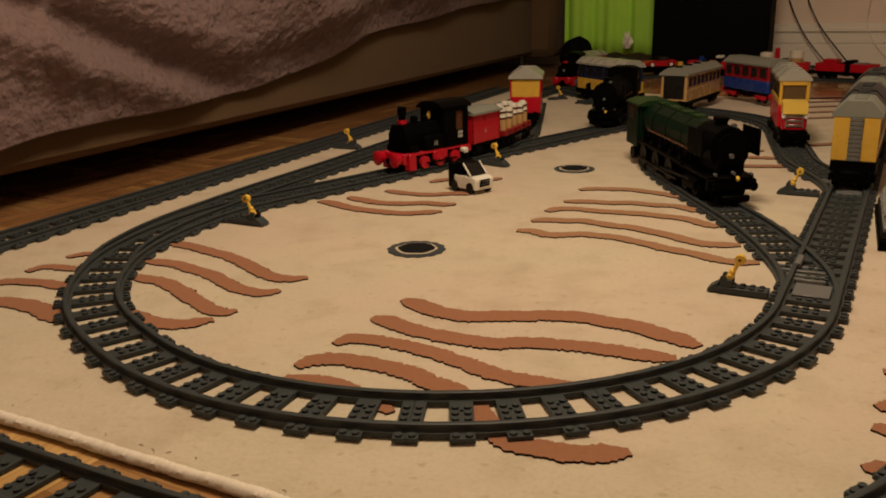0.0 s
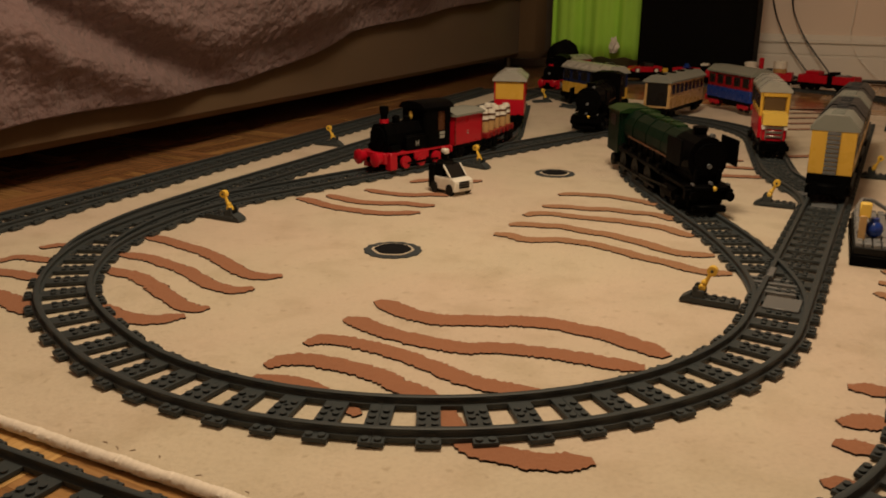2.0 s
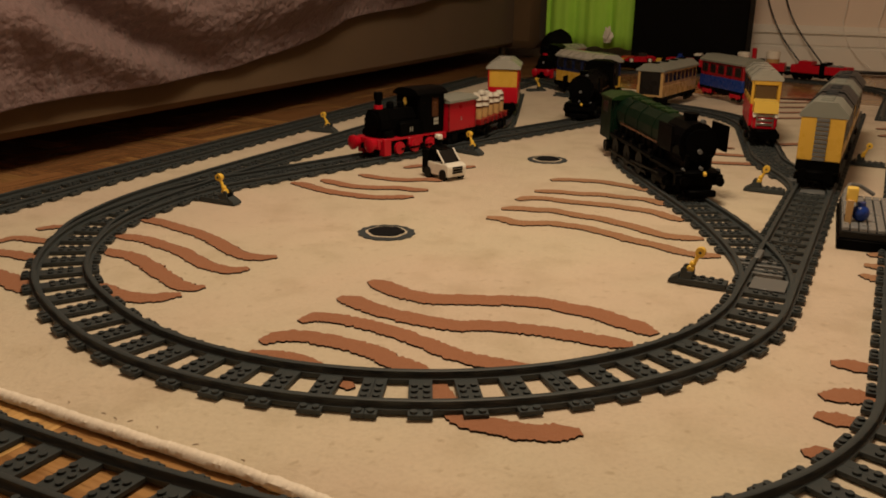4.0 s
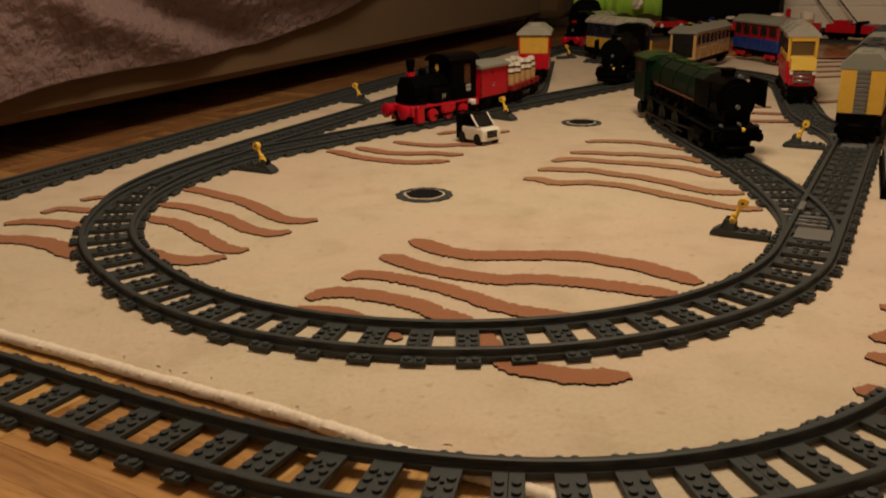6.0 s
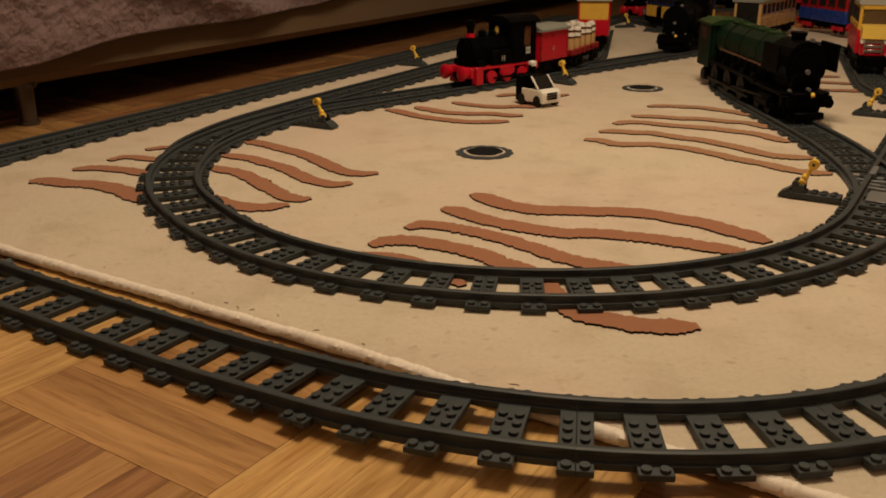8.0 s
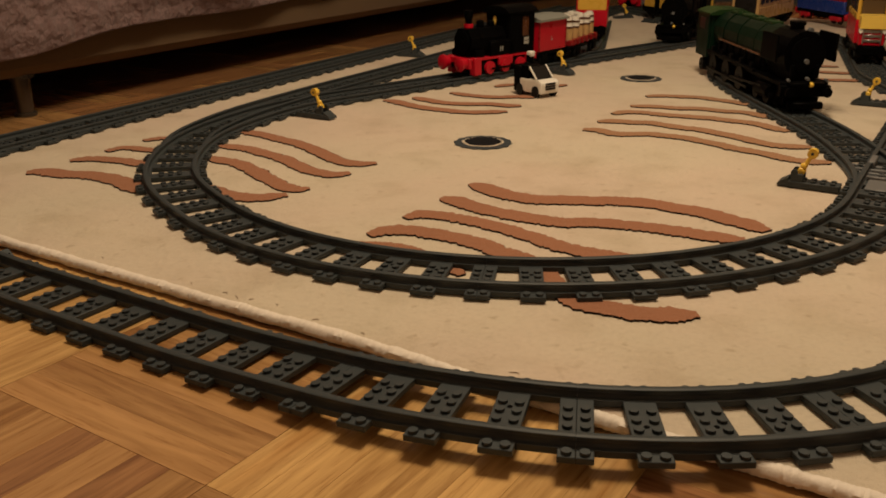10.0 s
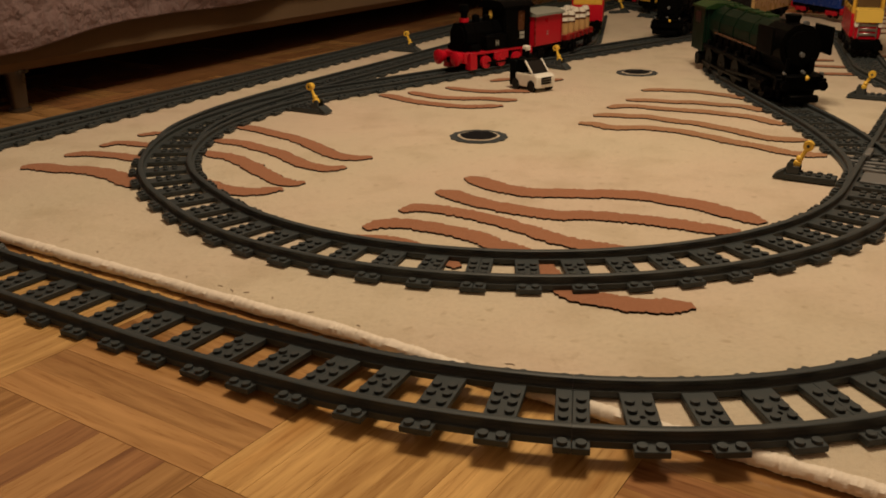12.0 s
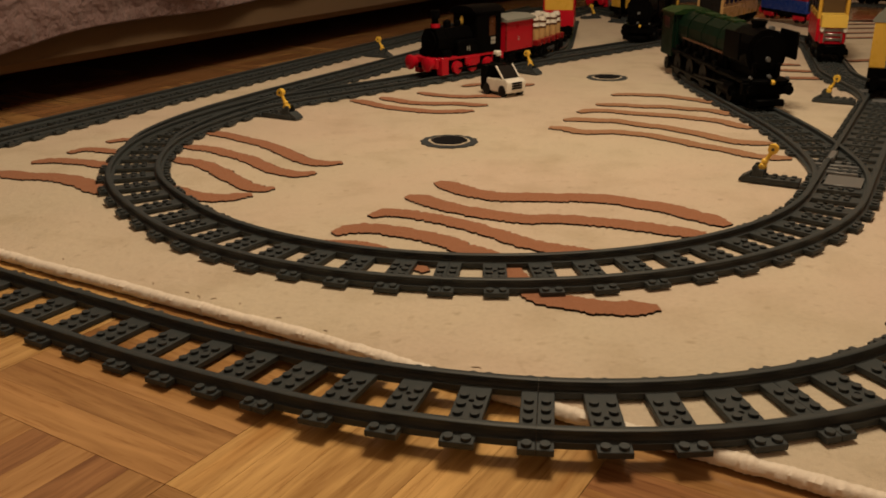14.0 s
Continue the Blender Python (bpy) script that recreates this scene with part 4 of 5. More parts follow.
def roadster(y):
    """A small red open sports car, seen side on, chained on a carrier."""
    ob = thing("toy_car", "red plastic toy sports car with dark windscreen", "toy car", "toy cars")
    bm = bmesh.new()
    side = [(-0.052, 0.006), (-0.034, 0.003), (0.036, 0.003), (0.052, 0.007), (0.053, 0.013), (0.030, 0.019), (0.012, 0.0200), (-0.018, 0.0200), (-0.040, 0.0225), (-0.053, 0.018)]
    rings = [[bm.verts.new((x, p, q)) for p, q in side] for x in (-0.0225, 0.0225)]
    for i in range(len(side)):
        j = (i + 1) % len(side)
        bm.faces.new((rings[0][i], rings[0][j], rings[1][j], rings[1][i]))
    bm.faces.new(rings[0])
    bm.faces.new(rings[1][::-1])
    bmesh.ops.bevel(bm, geom=bm.edges[:], offset=0.0012, segments=2, affect="EDGES")
    for s in (-1, 1):
        for w in (-0.031, 0.032):
            box(bm, s * 0.0225, w, 0.0165, 0.006, 0.024, 0.0055, 0.0012)
    part("body", bm, RED, ob)
    bm = bmesh.new()
    prism(bm, [(-0.019, 0.019), (0.019, 0.019), (0.016, 0.0315), (-0.016, 0.0315)], -0.024, 0.006)
    part("cabin", bm, SMOKE, ob, "dark tinted cabin")
    for s in (-1, 1):
        for w in (-0.031, 0.032):
            bm = bmesh.new()
            cyl(bm, s * 0.0215, w, 0.0085, 0.0088, 0.007, "x", seg=20)
            t = part("wheel", bm, RUBBER, ob)
            bm = bmesh.new()
            cyl(bm, s * 0.0252, w, 0.0085, 0.0058, 0.0016, "x", seg=16)
            part("rim", bm, WHITE, t, "pale wheel rim")
    return ob


def car_carrier():
    ob = wagon_base("car_carrier_wagon", "long black flat wagon with yellow ramps", 0.135, "toy wagon")
    bm = bmesh.new()
    box(bm, 0, 0, 0.0310, 0.050, 0.268, 0.0045, 0.0006)
    for s in (-1, 1):
        for k in range(8):
            box(bm, s * 0.0256, -0.115 + 0.033 * k, 0.0290, 0.002, 0.012, 0.004, 0.0004)
    part("deck", bm, BLACK, ob)
    for y in (0.128, 0.0, -0.128):
        bm = bmesh.new()
        for s in (-1, 1):
            box(bm, s * 0.014, y, 0.0390, 0.010, 0.022, 0.003, 0.0006, (24 if y <= 0 else -24, 0, 0))
            box(bm, s * 0.021, y, 0.0420, 0.003, 0.016, 0.014, 0.0008)
        box(bm, 0, y, 0.0350, 0.040, 0.006, 0.004, 0.0005)
        part("ramp", bm, YELLOW, ob, "yellow loading ramp")
    return ob


def gondola(label, load):
    ob = wagon_base("open_wagon", label, 0.085, "toy wagon")
    bm = bmesh.new()
    for s in (-1, 1):
        box(bm, s * 0.0232, 0, 0.0410, 0.003, 0.166, 0.0230, 0.0005)
        box(bm, 0, s * 0.0815, 0.0410, 0.046, 0.003, 0.0230, 0.0005)
        for k in range(5):
            box(bm, s * 0.0250, -0.068 + 0.034 * k, 0.0400, 0.0016, 0.004, 0.020, 0.0003)
    box(bm, 0, 0, 0.0305, 0.044, 0.162, 0.003, 0.0003)
    part("body", bm, RED, ob, "red open wagon body")
    bm = bmesh.new()
    box(bm, 0, -0.012, 0.0400, 0.051, 0.016, 0.044, 0.0008)
    part("stanchion", bm, BLACK, ob, "black upright across the body")
    return ob


def cargo(name, label, mats, blocks, category):
    """A loose load of a few rounded blocks: (material, x, y, z, sx, sy, sz)."""
    ob = thing(name, label, category)
    for i, (kind, mat, x, y, z, sx, sy, sz) in enumerate(blocks):
        bm = bmesh.new()
        if kind == "drum":
            cyl(bm, x, y, z, sx / 2, sz, seg=18)
            cyl(bm, x, y, z + sz / 2 + 0.001, sx * 0.42, 0.002, seg=18)
            for q in (-0.3, 0.3):
                cyl(bm, x, y, z + q * sz, sx * 0.53, sz * 0.10, seg=18)
        else:
            box(bm, x, y, z, sx, sy, sz, 0.0008)
            studs(bm, (x - sx / 4, x + sx / 4), (y - sy / 4, y + sy / 4), z + sz / 2)
        part(kind if kind == "drum" else "block", bm, mat, ob)
    return ob


def barrel_wagon():
    ob = wagon_base("barrel_wagon", "red low wagon loaded with barrels", 0.062, "toy wagon")
    bm = bmesh.new()
    box(bm, 0, 0, 0.0330, 0.046, 0.118, 0.0090, 0.0006)
    for k in range(6):
        box(bm, 0, -0.050 + 0.020 * k, 0.0320, 0.049, 0.005, 0.008, 0.0005)
    part("deck", bm, DARK_RED, ob)
    return ob


def barrel():
    ob = thing("barrel", "small white and tan plastic barrel", "barrel", "barrels on the wagon")
    bm = bmesh.new()
    cyl(bm, 0, 0, 0.0065, 0.0064, 0.013, r2=0.0073, seg=16)
    part("body", bm, TAN, ob)
    bm = bmesh.new()
    cyl(bm, 0, 0, 0.0180, 0.0073, 0.010, r2=0.0064, seg=16)
    part("top", bm, WHITE, ob, "white upper half")
    bm = bmesh.new()
    cyl(bm, 0, 0, 0.0236, 0.0046, 0.0018, seg=14)
    part("cap", bm, WHITE, ob)
    for z in (0.0126, 0.0190):
        bm = bmesh.new()
        cyl(bm, 0, 0, z, 0.0077, 0.0020, seg=16)
        part("hoop", bm, BROWN, ob)
    return ob


def yellow_van(label):
    ob = wagon_base("brake_van", label, 0.058, "toy wagon")
    bm = bmesh.new()
    box(bm, 0, 0, 0.0400, 0.050, 0.112, 0.0230, 0.0006)
    for s in (-1, 1):
        for y in (-0.0545, 0.0545):
            box(bm, s * 0.0244, y, 0.0640, 0.0022, 0.004, 0.0260, 0.0004)
    part("lower_body", bm, RED, ob, "red lower body and corner posts")
    bm = bmesh.new()
    box(bm, 0, 0, 0.0640, 0.0465, 0.110, 0.0250, 0.0005)
    for k in range(5):
        box(bm, 0, -0.0553, 0.0540 + 0.005 * k, 0.040, 0.001, 0.0042, 0.0002)
    part("upper_body", bm, OCHRE, ob, "ochre yellow upper body")
    bm = bmesh.new()
    roof(bm, 0.060, 0.051, 0.0775, 0.0125)
    for y in (-0.03, 0.03):
        box(bm, 0, y, 0.0905, 0.020, 0.012, 0.0016, 0.0003)
    part("roof", bm, LIGHT_GREY, ob, "light grey roof with sloped sides")
    return ob


def windows(body, xs, ys, z, sy, sz, mat, name="window"):
    for x in xs:
        for y in ys:
            bm = bmesh.new()
            box(bm, x, y, z, 0.0014, sy, sz, 0.0003)
            part(name, bm, mat, body)


def coach(name, label, half, low, high, roof_mat, n, w=0.050, beam=None, roof_rows=0, pane=None):
    """A passenger coach: two-tone body, a row of windows, doors at the ends and a sloped roof."""
    ob = wagon_base(name, label, half, "toy coach", beam)
    bm = bmesh.new()
    box(bm, 0, 0, 0.0390, w, 2 * half - 0.004, 0.0200, 0.0006)
    part("lower_body", bm, low, ob)
    bm = bmesh.new()
    box(bm, 0, 0, 0.0615, w - 0.001, 2 * half - 0.006, 0.0250, 0.0006)
    up = part("upper_body", bm, high, ob)
    ys = [(-half + 0.022) + (2 * half - 0.044) * k / (n - 1) for k in range(n)]
    windows(up, (-w / 2, w / 2), ys, 0.0625, (2 * half - 0.044) / (n - 1) * 0.66, 0.0155, pane or SMOKE)
    for s in (-1, 1):
        bm = bmesh.new()
        box(bm, 0, s * (half - 0.0024), 0.0530, w * 0.78, 0.0020, 0.040, 0.0003)
        part("end_door", bm, SMOKE if high is not OCHRE else SLATE, up)
    bm = bmesh.new()
    roof(bm, half + 0.001, w, 0.0740, 0.0125)
    r = part("roof", bm, roof_mat, ob, "grey roof with sloped sides")
    for k in range(roof_rows):
        bm = bmesh.new()
        box(bm, 0, -half + 2 * half * (k + 0.5) / roof_rows, 0.0875, 0.012, 0.014, 0.0030, 0.0004)
        part("roof_vent", bm, BLACK, r)
    return ob


def yellow_railcar(label):
    """A wide ochre railcar with a grey louvred middle on its end and a stepped grey roof."""
    ob = wagon_base("railcar", label, 0.125, "toy railcar")
    w = 0.056
    bm = bmesh.new()
    box(bm, 0, 0, 0.0330, w, 0.246, 0.0100, 0.0006)
    part("skirt", bm, BLACK, ob)
    bm = bmesh.new()
    box(bm, 0, 0, 0.0590, w, 0.246, 0.0420, 0.0008)
    body = part("body", bm, OCHRE, ob)
    for s in (-1, 1):
        bm = bmesh.new()
        for k in range(10):
            box(bm, 0, s * 0.1236, 0.0400 + 0.0042 * k, 0.0165, 0.0024, 0.0034, 0.0003)
        part("louvre", bm, PLATE_GREY, body, "grey louvred door in the end")
    windows(body, (-w / 2, w / 2), [-0.095 + 0.038 * k for k in range(6)], 0.0640, 0.026, 0.020, SMOKE)
    prev = None
    for k in range(3):
        bm = bmesh.new()
        roof(bm, 0.0400, w, 0.0800, 0.0150)
        for q in (-0.02, 0.0, 0.02):
            box(bm, 0, q, 0.0955, 0.016, 0.006, 0.002, 0.0003)
        part("roof", bm, ROOF_GREY if k == 2 else DARK_ROOF, ob, "grey stepped roof panel", m=pose(0, -0.0835 + 0.0835 * k, 0))
    for y in (-0.0418, 0.0418):
        bm = bmesh.new()
        roof(bm, 0.0015, w, 0.0800, 0.0160, 0.0038)
        part("roof_rib", bm, BLACK, ob)
    return ob


def bonnet_railcar(label):
    """A red and yellow railcar with a stub bonnet, grille and a tall windscreen."""
    ob = wagon_base("bonnet_railcar", label, 0.100, "toy railcar")
    bm = bmesh.new()
    box(bm, 0, -0.016, 0.0420, 0.050, 0.164, 0.0250, 0.0006)
    box(bm, 0, 0.082, 0.0400, 0.040, 0.034, 0.0210, 0.0010)
    part("lower_body", bm, RED, ob)
    bm = bmesh.new()
    for s in (-1, 1):
        box(bm, s * 0.0225, 0.062, 0.0680, 0.005, 0.006, 0.0270, 0.0006)
        box(bm, s * 0.0232, -0.018, 0.0580, 0.004, 0.160, 0.0060, 0.0004)
    box(bm, 0, 0.062, 0.0800, 0.048, 0.006, 0.0060, 0.0006)
    box(bm, 0, -0.018, 0.0680, 0.046, 0.154, 0.0260, 0.0006)
    up = part("upper_body", bm, OCHRE, ob)
    bm = bmesh.new()
    box(bm, 0, 0.0615, 0.0680, 0.036, 0.003, 0.0180, 0.0004)
    part("windscreen", bm, REFLECTION_PANE, up, "windscreen with a painted tan reflection")
    windows(up, (-0.0232, 0.0232), [-0.08 + 0.03 * k for k in range(5)], 0.0690, 0.020, 0.0150, SMOKE)
    bm = bmesh.new()
    prism(bm, [(-0.0205, 0.0480), (0.0205, 0.0480), (0.0205, 0.0600), (0.018, 0.0615), (-0.018, 0.0615), (-0.0205, 0.0600)], 0.064, 0.104)
    part("bonnet", bm, PALE_YELLOW, ob, "bright yellow bonnet")
    bm = bmesh.new()
    for k in range(3):
        box(bm, 0, 0.1000, 0.0350 + 0.005 * k, 0.026, 0.002, 0.0030, 0.0003)
    for s in (-1, 1):
        box(bm, s * 0.014, 0.1000, 0.0400, 0.002, 0.003, 0.017, 0.0003)
    part("grille", bm, METAL, ob, "silver grille")
    for s in (-1, 1):
        bm = bmesh.new()
        cyl(bm, s * 0.0185, 0.1000, 0.0460, 0.0034, 0.004, "y", seg=12)
        part("headlamp", bm, WHITE, ob)
    bm = bmesh.new()
    roof(bm, 0.090, 0.050, 0.0820, 0.0120)
    part("roof", bm, LIGHT_GREY, ob, "light grey roof", m=pose(0, -0.024, 0))
    return ob


def big_engine(label, boiler_mat, cab_mat, cab_top=0.0870, top_mat=None):
    """A long express engine: boiler with raised top panels, black smokebox with high deflectors, rows of dark wheels and rods."""
    ob = thing("express_engine", label, "toy engine")
    bm = bmesh.new()
    box(bm, 0, 0, 0.0345, 0.048, 0.206, 0.0040, 0.0006)
    box(bm, 0, 0, 0.0240, 0.034, 0.200, 0.018, 0.0006)
    part("footplate", bm, BLACK, ob)
    bm = bmesh.new()
    cyl(bm, 0, -0.004, 0.0590, 0.0206, 0.129, "y", r2=0.0198, seg=14)
    for y in (-0.040, -0.004, 0.034):
        cyl(bm, 0, y, 0.0590, 0.0210, 0.002, "y", seg=14)
    part("boiler", bm, boiler_mat, ob, smooth=False)
    bm = bmesh.new()
    for y in (-0.046, -0.020, 0.006, 0.032):
        box(bm, 0, y, 0.0790, 0.012, 0.020, 0.0030, 0.0006)
    studs(bm, (-0.003, 0.003), (-0.040, 0.000, 0.024), 0.0800)
    part("top_panel", bm, top_mat or boiler_mat, ob, smooth=False)
    bm = bmesh.new()
    box(bm, 0, 0.0, 0.0440, 0.036, 0.112, 0.018, 0.0006)
    fire = part("firebox", bm, BLACK, ob)
    for k in range(7):
        bm = bmesh.new()
        box(bm, 0, -0.048 + 0.016 * k, 0.0460, 0.040, 0.007, 0.010, 0.0008)
        part("rib", bm, BLACK, fire)
    bm = bmesh.new()
    cyl(bm, 0, 0.0785, 0.0590, 0.0206, 0.038, "y", seg=16)
    cyl(bm, 0, 0.099, 0.0590, 0.0150, 0.003, "y", seg=16)
    box(bm, 0, 0.076, 0.0440, 0.028, 0.044, 0.018, 0.0006)
    for s in (-1, 1):
        box(bm, s * 0.012, 0.100, 0.0450, 0.004, 0.004, 0.012, 0.0006)
    sb = part("smokebox", bm, BLACK, ob, smooth=False)
    for x, y, z, r in ((0.0, 0.1010, 0.0540, 0.0022), (-0.007, 0.0900, 0.0790, 0.0024), (0.0, 0.1070, 0.0400, 0.0016), (-0.0185, 0.1070, 0.0390, 0.0012), (0.0185, 0.1070, 0.0390, 0.0012)):
        bm = bmesh.new()
        cyl(bm, x, y, z, r, 0.004, "y", seg=14)
        part("headlamp", bm, PLATE_GREY, sb, "small grey lamp")
    bm = bmesh.new()
    cyl(bm, 0, 0.078, 0.0800, 0.0066, 0.009, seg=14)
    cyl(bm, 0, 0.078, 0.0840, 0.0076, 0.003, seg=14)
    part("chimney", bm, BLACK, ob)
    for s in (-1, 1):
        bm = bmesh.new()
        box(bm, s * 0.0290, 0.085, 0.0650, 0.0025, 0.030, 0.024, 0.0006)
        box(bm, s * 0.0235, 0.085, 0.0570, 0.011, 0.004, 0.003, 0.0004)
        part("smoke_deflector", bm, BLACK, ob)
        bm = bmesh.new()
        box(bm, s * 0.0215, 0.074, 0.0240, 0.010, 0.022, 0.013, 0.0010)
        cyl(bm, s * 0.0240, 0.074, 0.0240, 0.0056, 0.025, "y", seg=14)
        part("cylinder_block", bm, BLACK, ob)
        bm = bmesh.new()
        cyl(bm, s * 0.0185, 0.108, 0.0290, 0.0030, 0.007, "y", seg=14)
        cyl(bm, s * 0.0185, 0.1120, 0.0290, 0.0044, 0.002, "y", seg=14)
        part("buffer", bm, BLACK, ob)
        bm = bmesh.new()
        box(bm, s * 0.0262, -0.004, 0.0375, 0.004, 0.116, 0.003, 0.0004)
        for k in range(5):
            box(bm, s * 0.0250, -0.050 + 0.024 * k, 0.0410, 0.004, 0.006, 0.006, 0.0006)
        part("running_board", bm, BLACK, ob)
        bm = bmesh.new()
        cyl(bm, s * 0.0218, 0.004, 0.0520, 0.0010, 0.100, "y", seg=10)
        part("side_pipe", bm, BROWN, ob, "brown pipe along the boiler")
        bm = bmesh.new()
        box(bm, s * 0.0292, -0.004, 0.0205, 0.0016, 0.104, 0.0024, 0.0003)
        box(bm, s * 0.0282, 0.040, 0.0250, 0.0014, 0.070, 0.0026, 0.0003, (4, 0, 0))
        part("side_rod", bm, COAL, ob)
    bm = bmesh.new()
    box(bm, 0, 0.104, 0.0290, 0.050, 0.005, 0.010, 0.0006)
    box(bm, 0, 0.108, 0.0170, 0.034, 0.006, 0.006, 0.0010)
    box(bm, 0, 0.106, 0.0350, 0.036, 0.006, 0.003, 0.0004)
    part("buffer_beam", bm, BLACK, ob)
    bm = bmesh.new()
    ball(bm, -0.004, 0.1080, 0.0350, 0.0024)
    part("lamp", bm, YELLOW, ob, "small golden lamp")
    bm = bmesh.new()
    box(bm, 0, -0.0700, (0.034 + cab_top) / 2, 0.044, 0.003, cab_top - 0.034, 0.0004)
    cab = part("cab", bm, cab_mat, ob)
    bm = bmesh.new()
    box(bm, 0, -0.1020, 0.0540, 0.044, 0.003, 0.040, 0.0004)
    part("cab_back", bm, cab_mat, cab)
    for s in (-1, 1):
        bm = bmesh.new()
        box(bm, s * 0.0235, -0.0870, (0.028 + cab_top) / 2, 0.003, 0.033, cab_top - 0.028, 0.0004)
        part("cab_side", bm, cab_mat, cab)
        bm = bmesh.new()
        box(bm, s * 0.0252, -0.0870, cab_top - 0.010, 0.001, 0.016, 0.012, 0.0003)
        part("window", bm, SMOKE, cab)
    bm = bmesh.new()
    prism(bm, [(-0.026, cab_top), (0.026, cab_top), (0.026, cab_top + 0.002), (0.014, cab_top + 0.006), (-0.014, cab_top + 0.006), (-0.026, cab_top + 0.002)], -0.106, -0.066)
    part("cab_roof", bm, top_mat or cab_mat, ob)
    for y in (-0.046, -0.012, 0.022):
        wheels(ob, y, 0.0165, COAL, 0.0268)
    for y in (-0.082, 0.060, 0.082):
        wheels(ob, y, 0.0100, COAL, 0.0262)
    return ob


def stretch(ob, sx, sy, sz):
    """Makes a vehicle's body wider, longer or taller; its wheels keep their size."""
    for o in ob.children_recursive:
        if o.name.split(".")[0] in ("wheel", "hub", "truck", "axle_box"):
            ys = [v.co.y for v in o.data.vertices]
            o.data.transform(pose(0, (min(ys) + max(ys)) / 2 * (sy - 1), 0))
            continue
        o.data.transform(pose(0, 0, 0.024) @ Matrix.Diagonal((sx, sy, sz, 1)) @ pose(0, 0, -0.024))
    return ob


def on(line, d, ob, back=False):
    """Sets a vehicle on a line with its middle at length d, its front towards the line's start."""
    x, y, h = line.place(d)
    ob.matrix_basis = pose(x, y, bed(x, y), 0, 0, -h + 180 if not back else -h)
    return ob


def over(line, d, dy, z, ob):
    """Sets a load on a vehicle: dy ahead of its middle, at height z over the bed."""
    x, y, h = line.place(d)
    ob.matrix_basis = pose(x, y, bed(x, y), 0, 0, -h + 180) @ pose(0, dy, z)
    return ob


# the running train on the far curve of the main track
d = 1.83 + 0.088
on(MAIN, d, stretch(engine("black steam engine with red running gear and buffers", False, False), 1.06, 1.0, 1.2))
d += 0.074 + 0.010 + 0.064
on(MAIN, d, stretch(red_van("red covered wagon with a light grey roof"), 1.06, 1.0, 1.2))
d += 0.064 + 0.006 + 0.141
on(MAIN, d, car_carrier())
over(MAIN, d, 0.064, 0.0333, roadster(0))
over(MAIN, d, -0.064, 0.0333, roadster(0))
d += 0.141 + 0.006 + 0.091
on(MAIN, d, gondola("red open wagon with a black upright", 0))
over(MAIN, d, 0.036, 0.0320, cargo("crate_load", "blue and white plastic blocks in the red wagon", None, (
    ("block", BLUE, 0.0, 0.008, 0.012, 0.028, 0.020, 0.024), ("block", WHITE, -0.006, -0.014, 0.008, 0.018, 0.014, 0.016), ("block", BLUE, 0.006, 0.010, 0.028, 0.014, 0.012, 0.008)), "cargo"))
over(MAIN, d, -0.012, 0.0620, cargo("white_slab", "flat white plastic slab on the black upright", None, (("block", WHITE, 0, 0, 0.003, 0.034, 0.022, 0.006),), "cargo"))
d += 0.091 + 0.006 + 0.091
on(MAIN, d, gondola("red open wagon carrying two large drums", 0))
over(MAIN, d, 0.0, 0.0320, cargo("drum_load", "white and yellow drums with a red cap", None, (
    ("drum", YELLOW, 0, 0.040, 0.013, 0.036, 0.036, 0.024), ("drum", WHITE, 0, 0.040, 0.036, 0.038, 0.038, 0.020),
    ("drum", TAN, 0, -0.045, 0.016, 0.038, 0.038, 0.030), ("drum", WHITE, 0, -0.045, 0.042, 0.040, 0.040, 0.020), ("drum", RED, 0, 0.010, 0.044, 0.014, 0.014, 0.030)), "cargo"))
d += 0.091 + 0.006 + 0.091
on(MAIN, d, gondola("red open wagon at the end of the train", 0))
over(MAIN, d, 0.0, 0.0320, cargo("machine_load", "red and black plastic machine parts", None, (
    ("block", RED, 0, 0.045, 0.016, 0.036, 0.040, 0.030), ("block", SLATE, 0, -0.040, 0.012, 0.034, 0.034, 0.022), ("block", BLACK, 0, 0.0, 0.012, 0.03, 0.03, 0.022)), "cargo"))

# the train waiting in the first siding
RED_WAY = Line([LADDER.place(k * 0.004) for k in range(int(0.447 / 0.004))] + SIDING_RED.s)
d = 0.334 + 0.088
on(RED_WAY, d, stretch(engine("black steam engine with yellow cab lights and red wheels", True, True), 1.06, 1.0, 1.26))
d += 0.114
on(RED_WAY, d, stretch(red_van("red covered wagon behind the waiting engine", 0.0075), 1.04, 0.70, 1.10))
d += 0.122
on(RED_WAY, d, stretch(barrel_wagon(), 1, 1.15, 1))
first = barrel()
n = 0
for row in range(5):
    for s in (-1, 1):
        x, y, h = RED_WAY.place(d)
        m = pose(x, y, bed(x, y), 0, 0, -h + 180) @ pose(s * 0.0125 + 0.0008 * math.sin(n * 2.3), -0.054 + 0.027 * row + 0.0020 * math.sin(n * 1.7), 0.0375, 2.5 * math.sin(n * 3.1), 2.5 * math.cos(n * 2.1), 31 * n) @ Matrix.Diagonal((1.08, 1.08, 1.50 + 0.08 * math.sin(n * 5.0), 1))
        if n == 0:
            first.matrix_basis = m
        else:
            twin = copy_thing(first, m)
            twin.matrix_basis = m
        n += 1
d += 0.272
on(RED_WAY, d, stretch(yellow_van("ochre and red van with a grey roof"), 1.18, 1.0, 1.35))

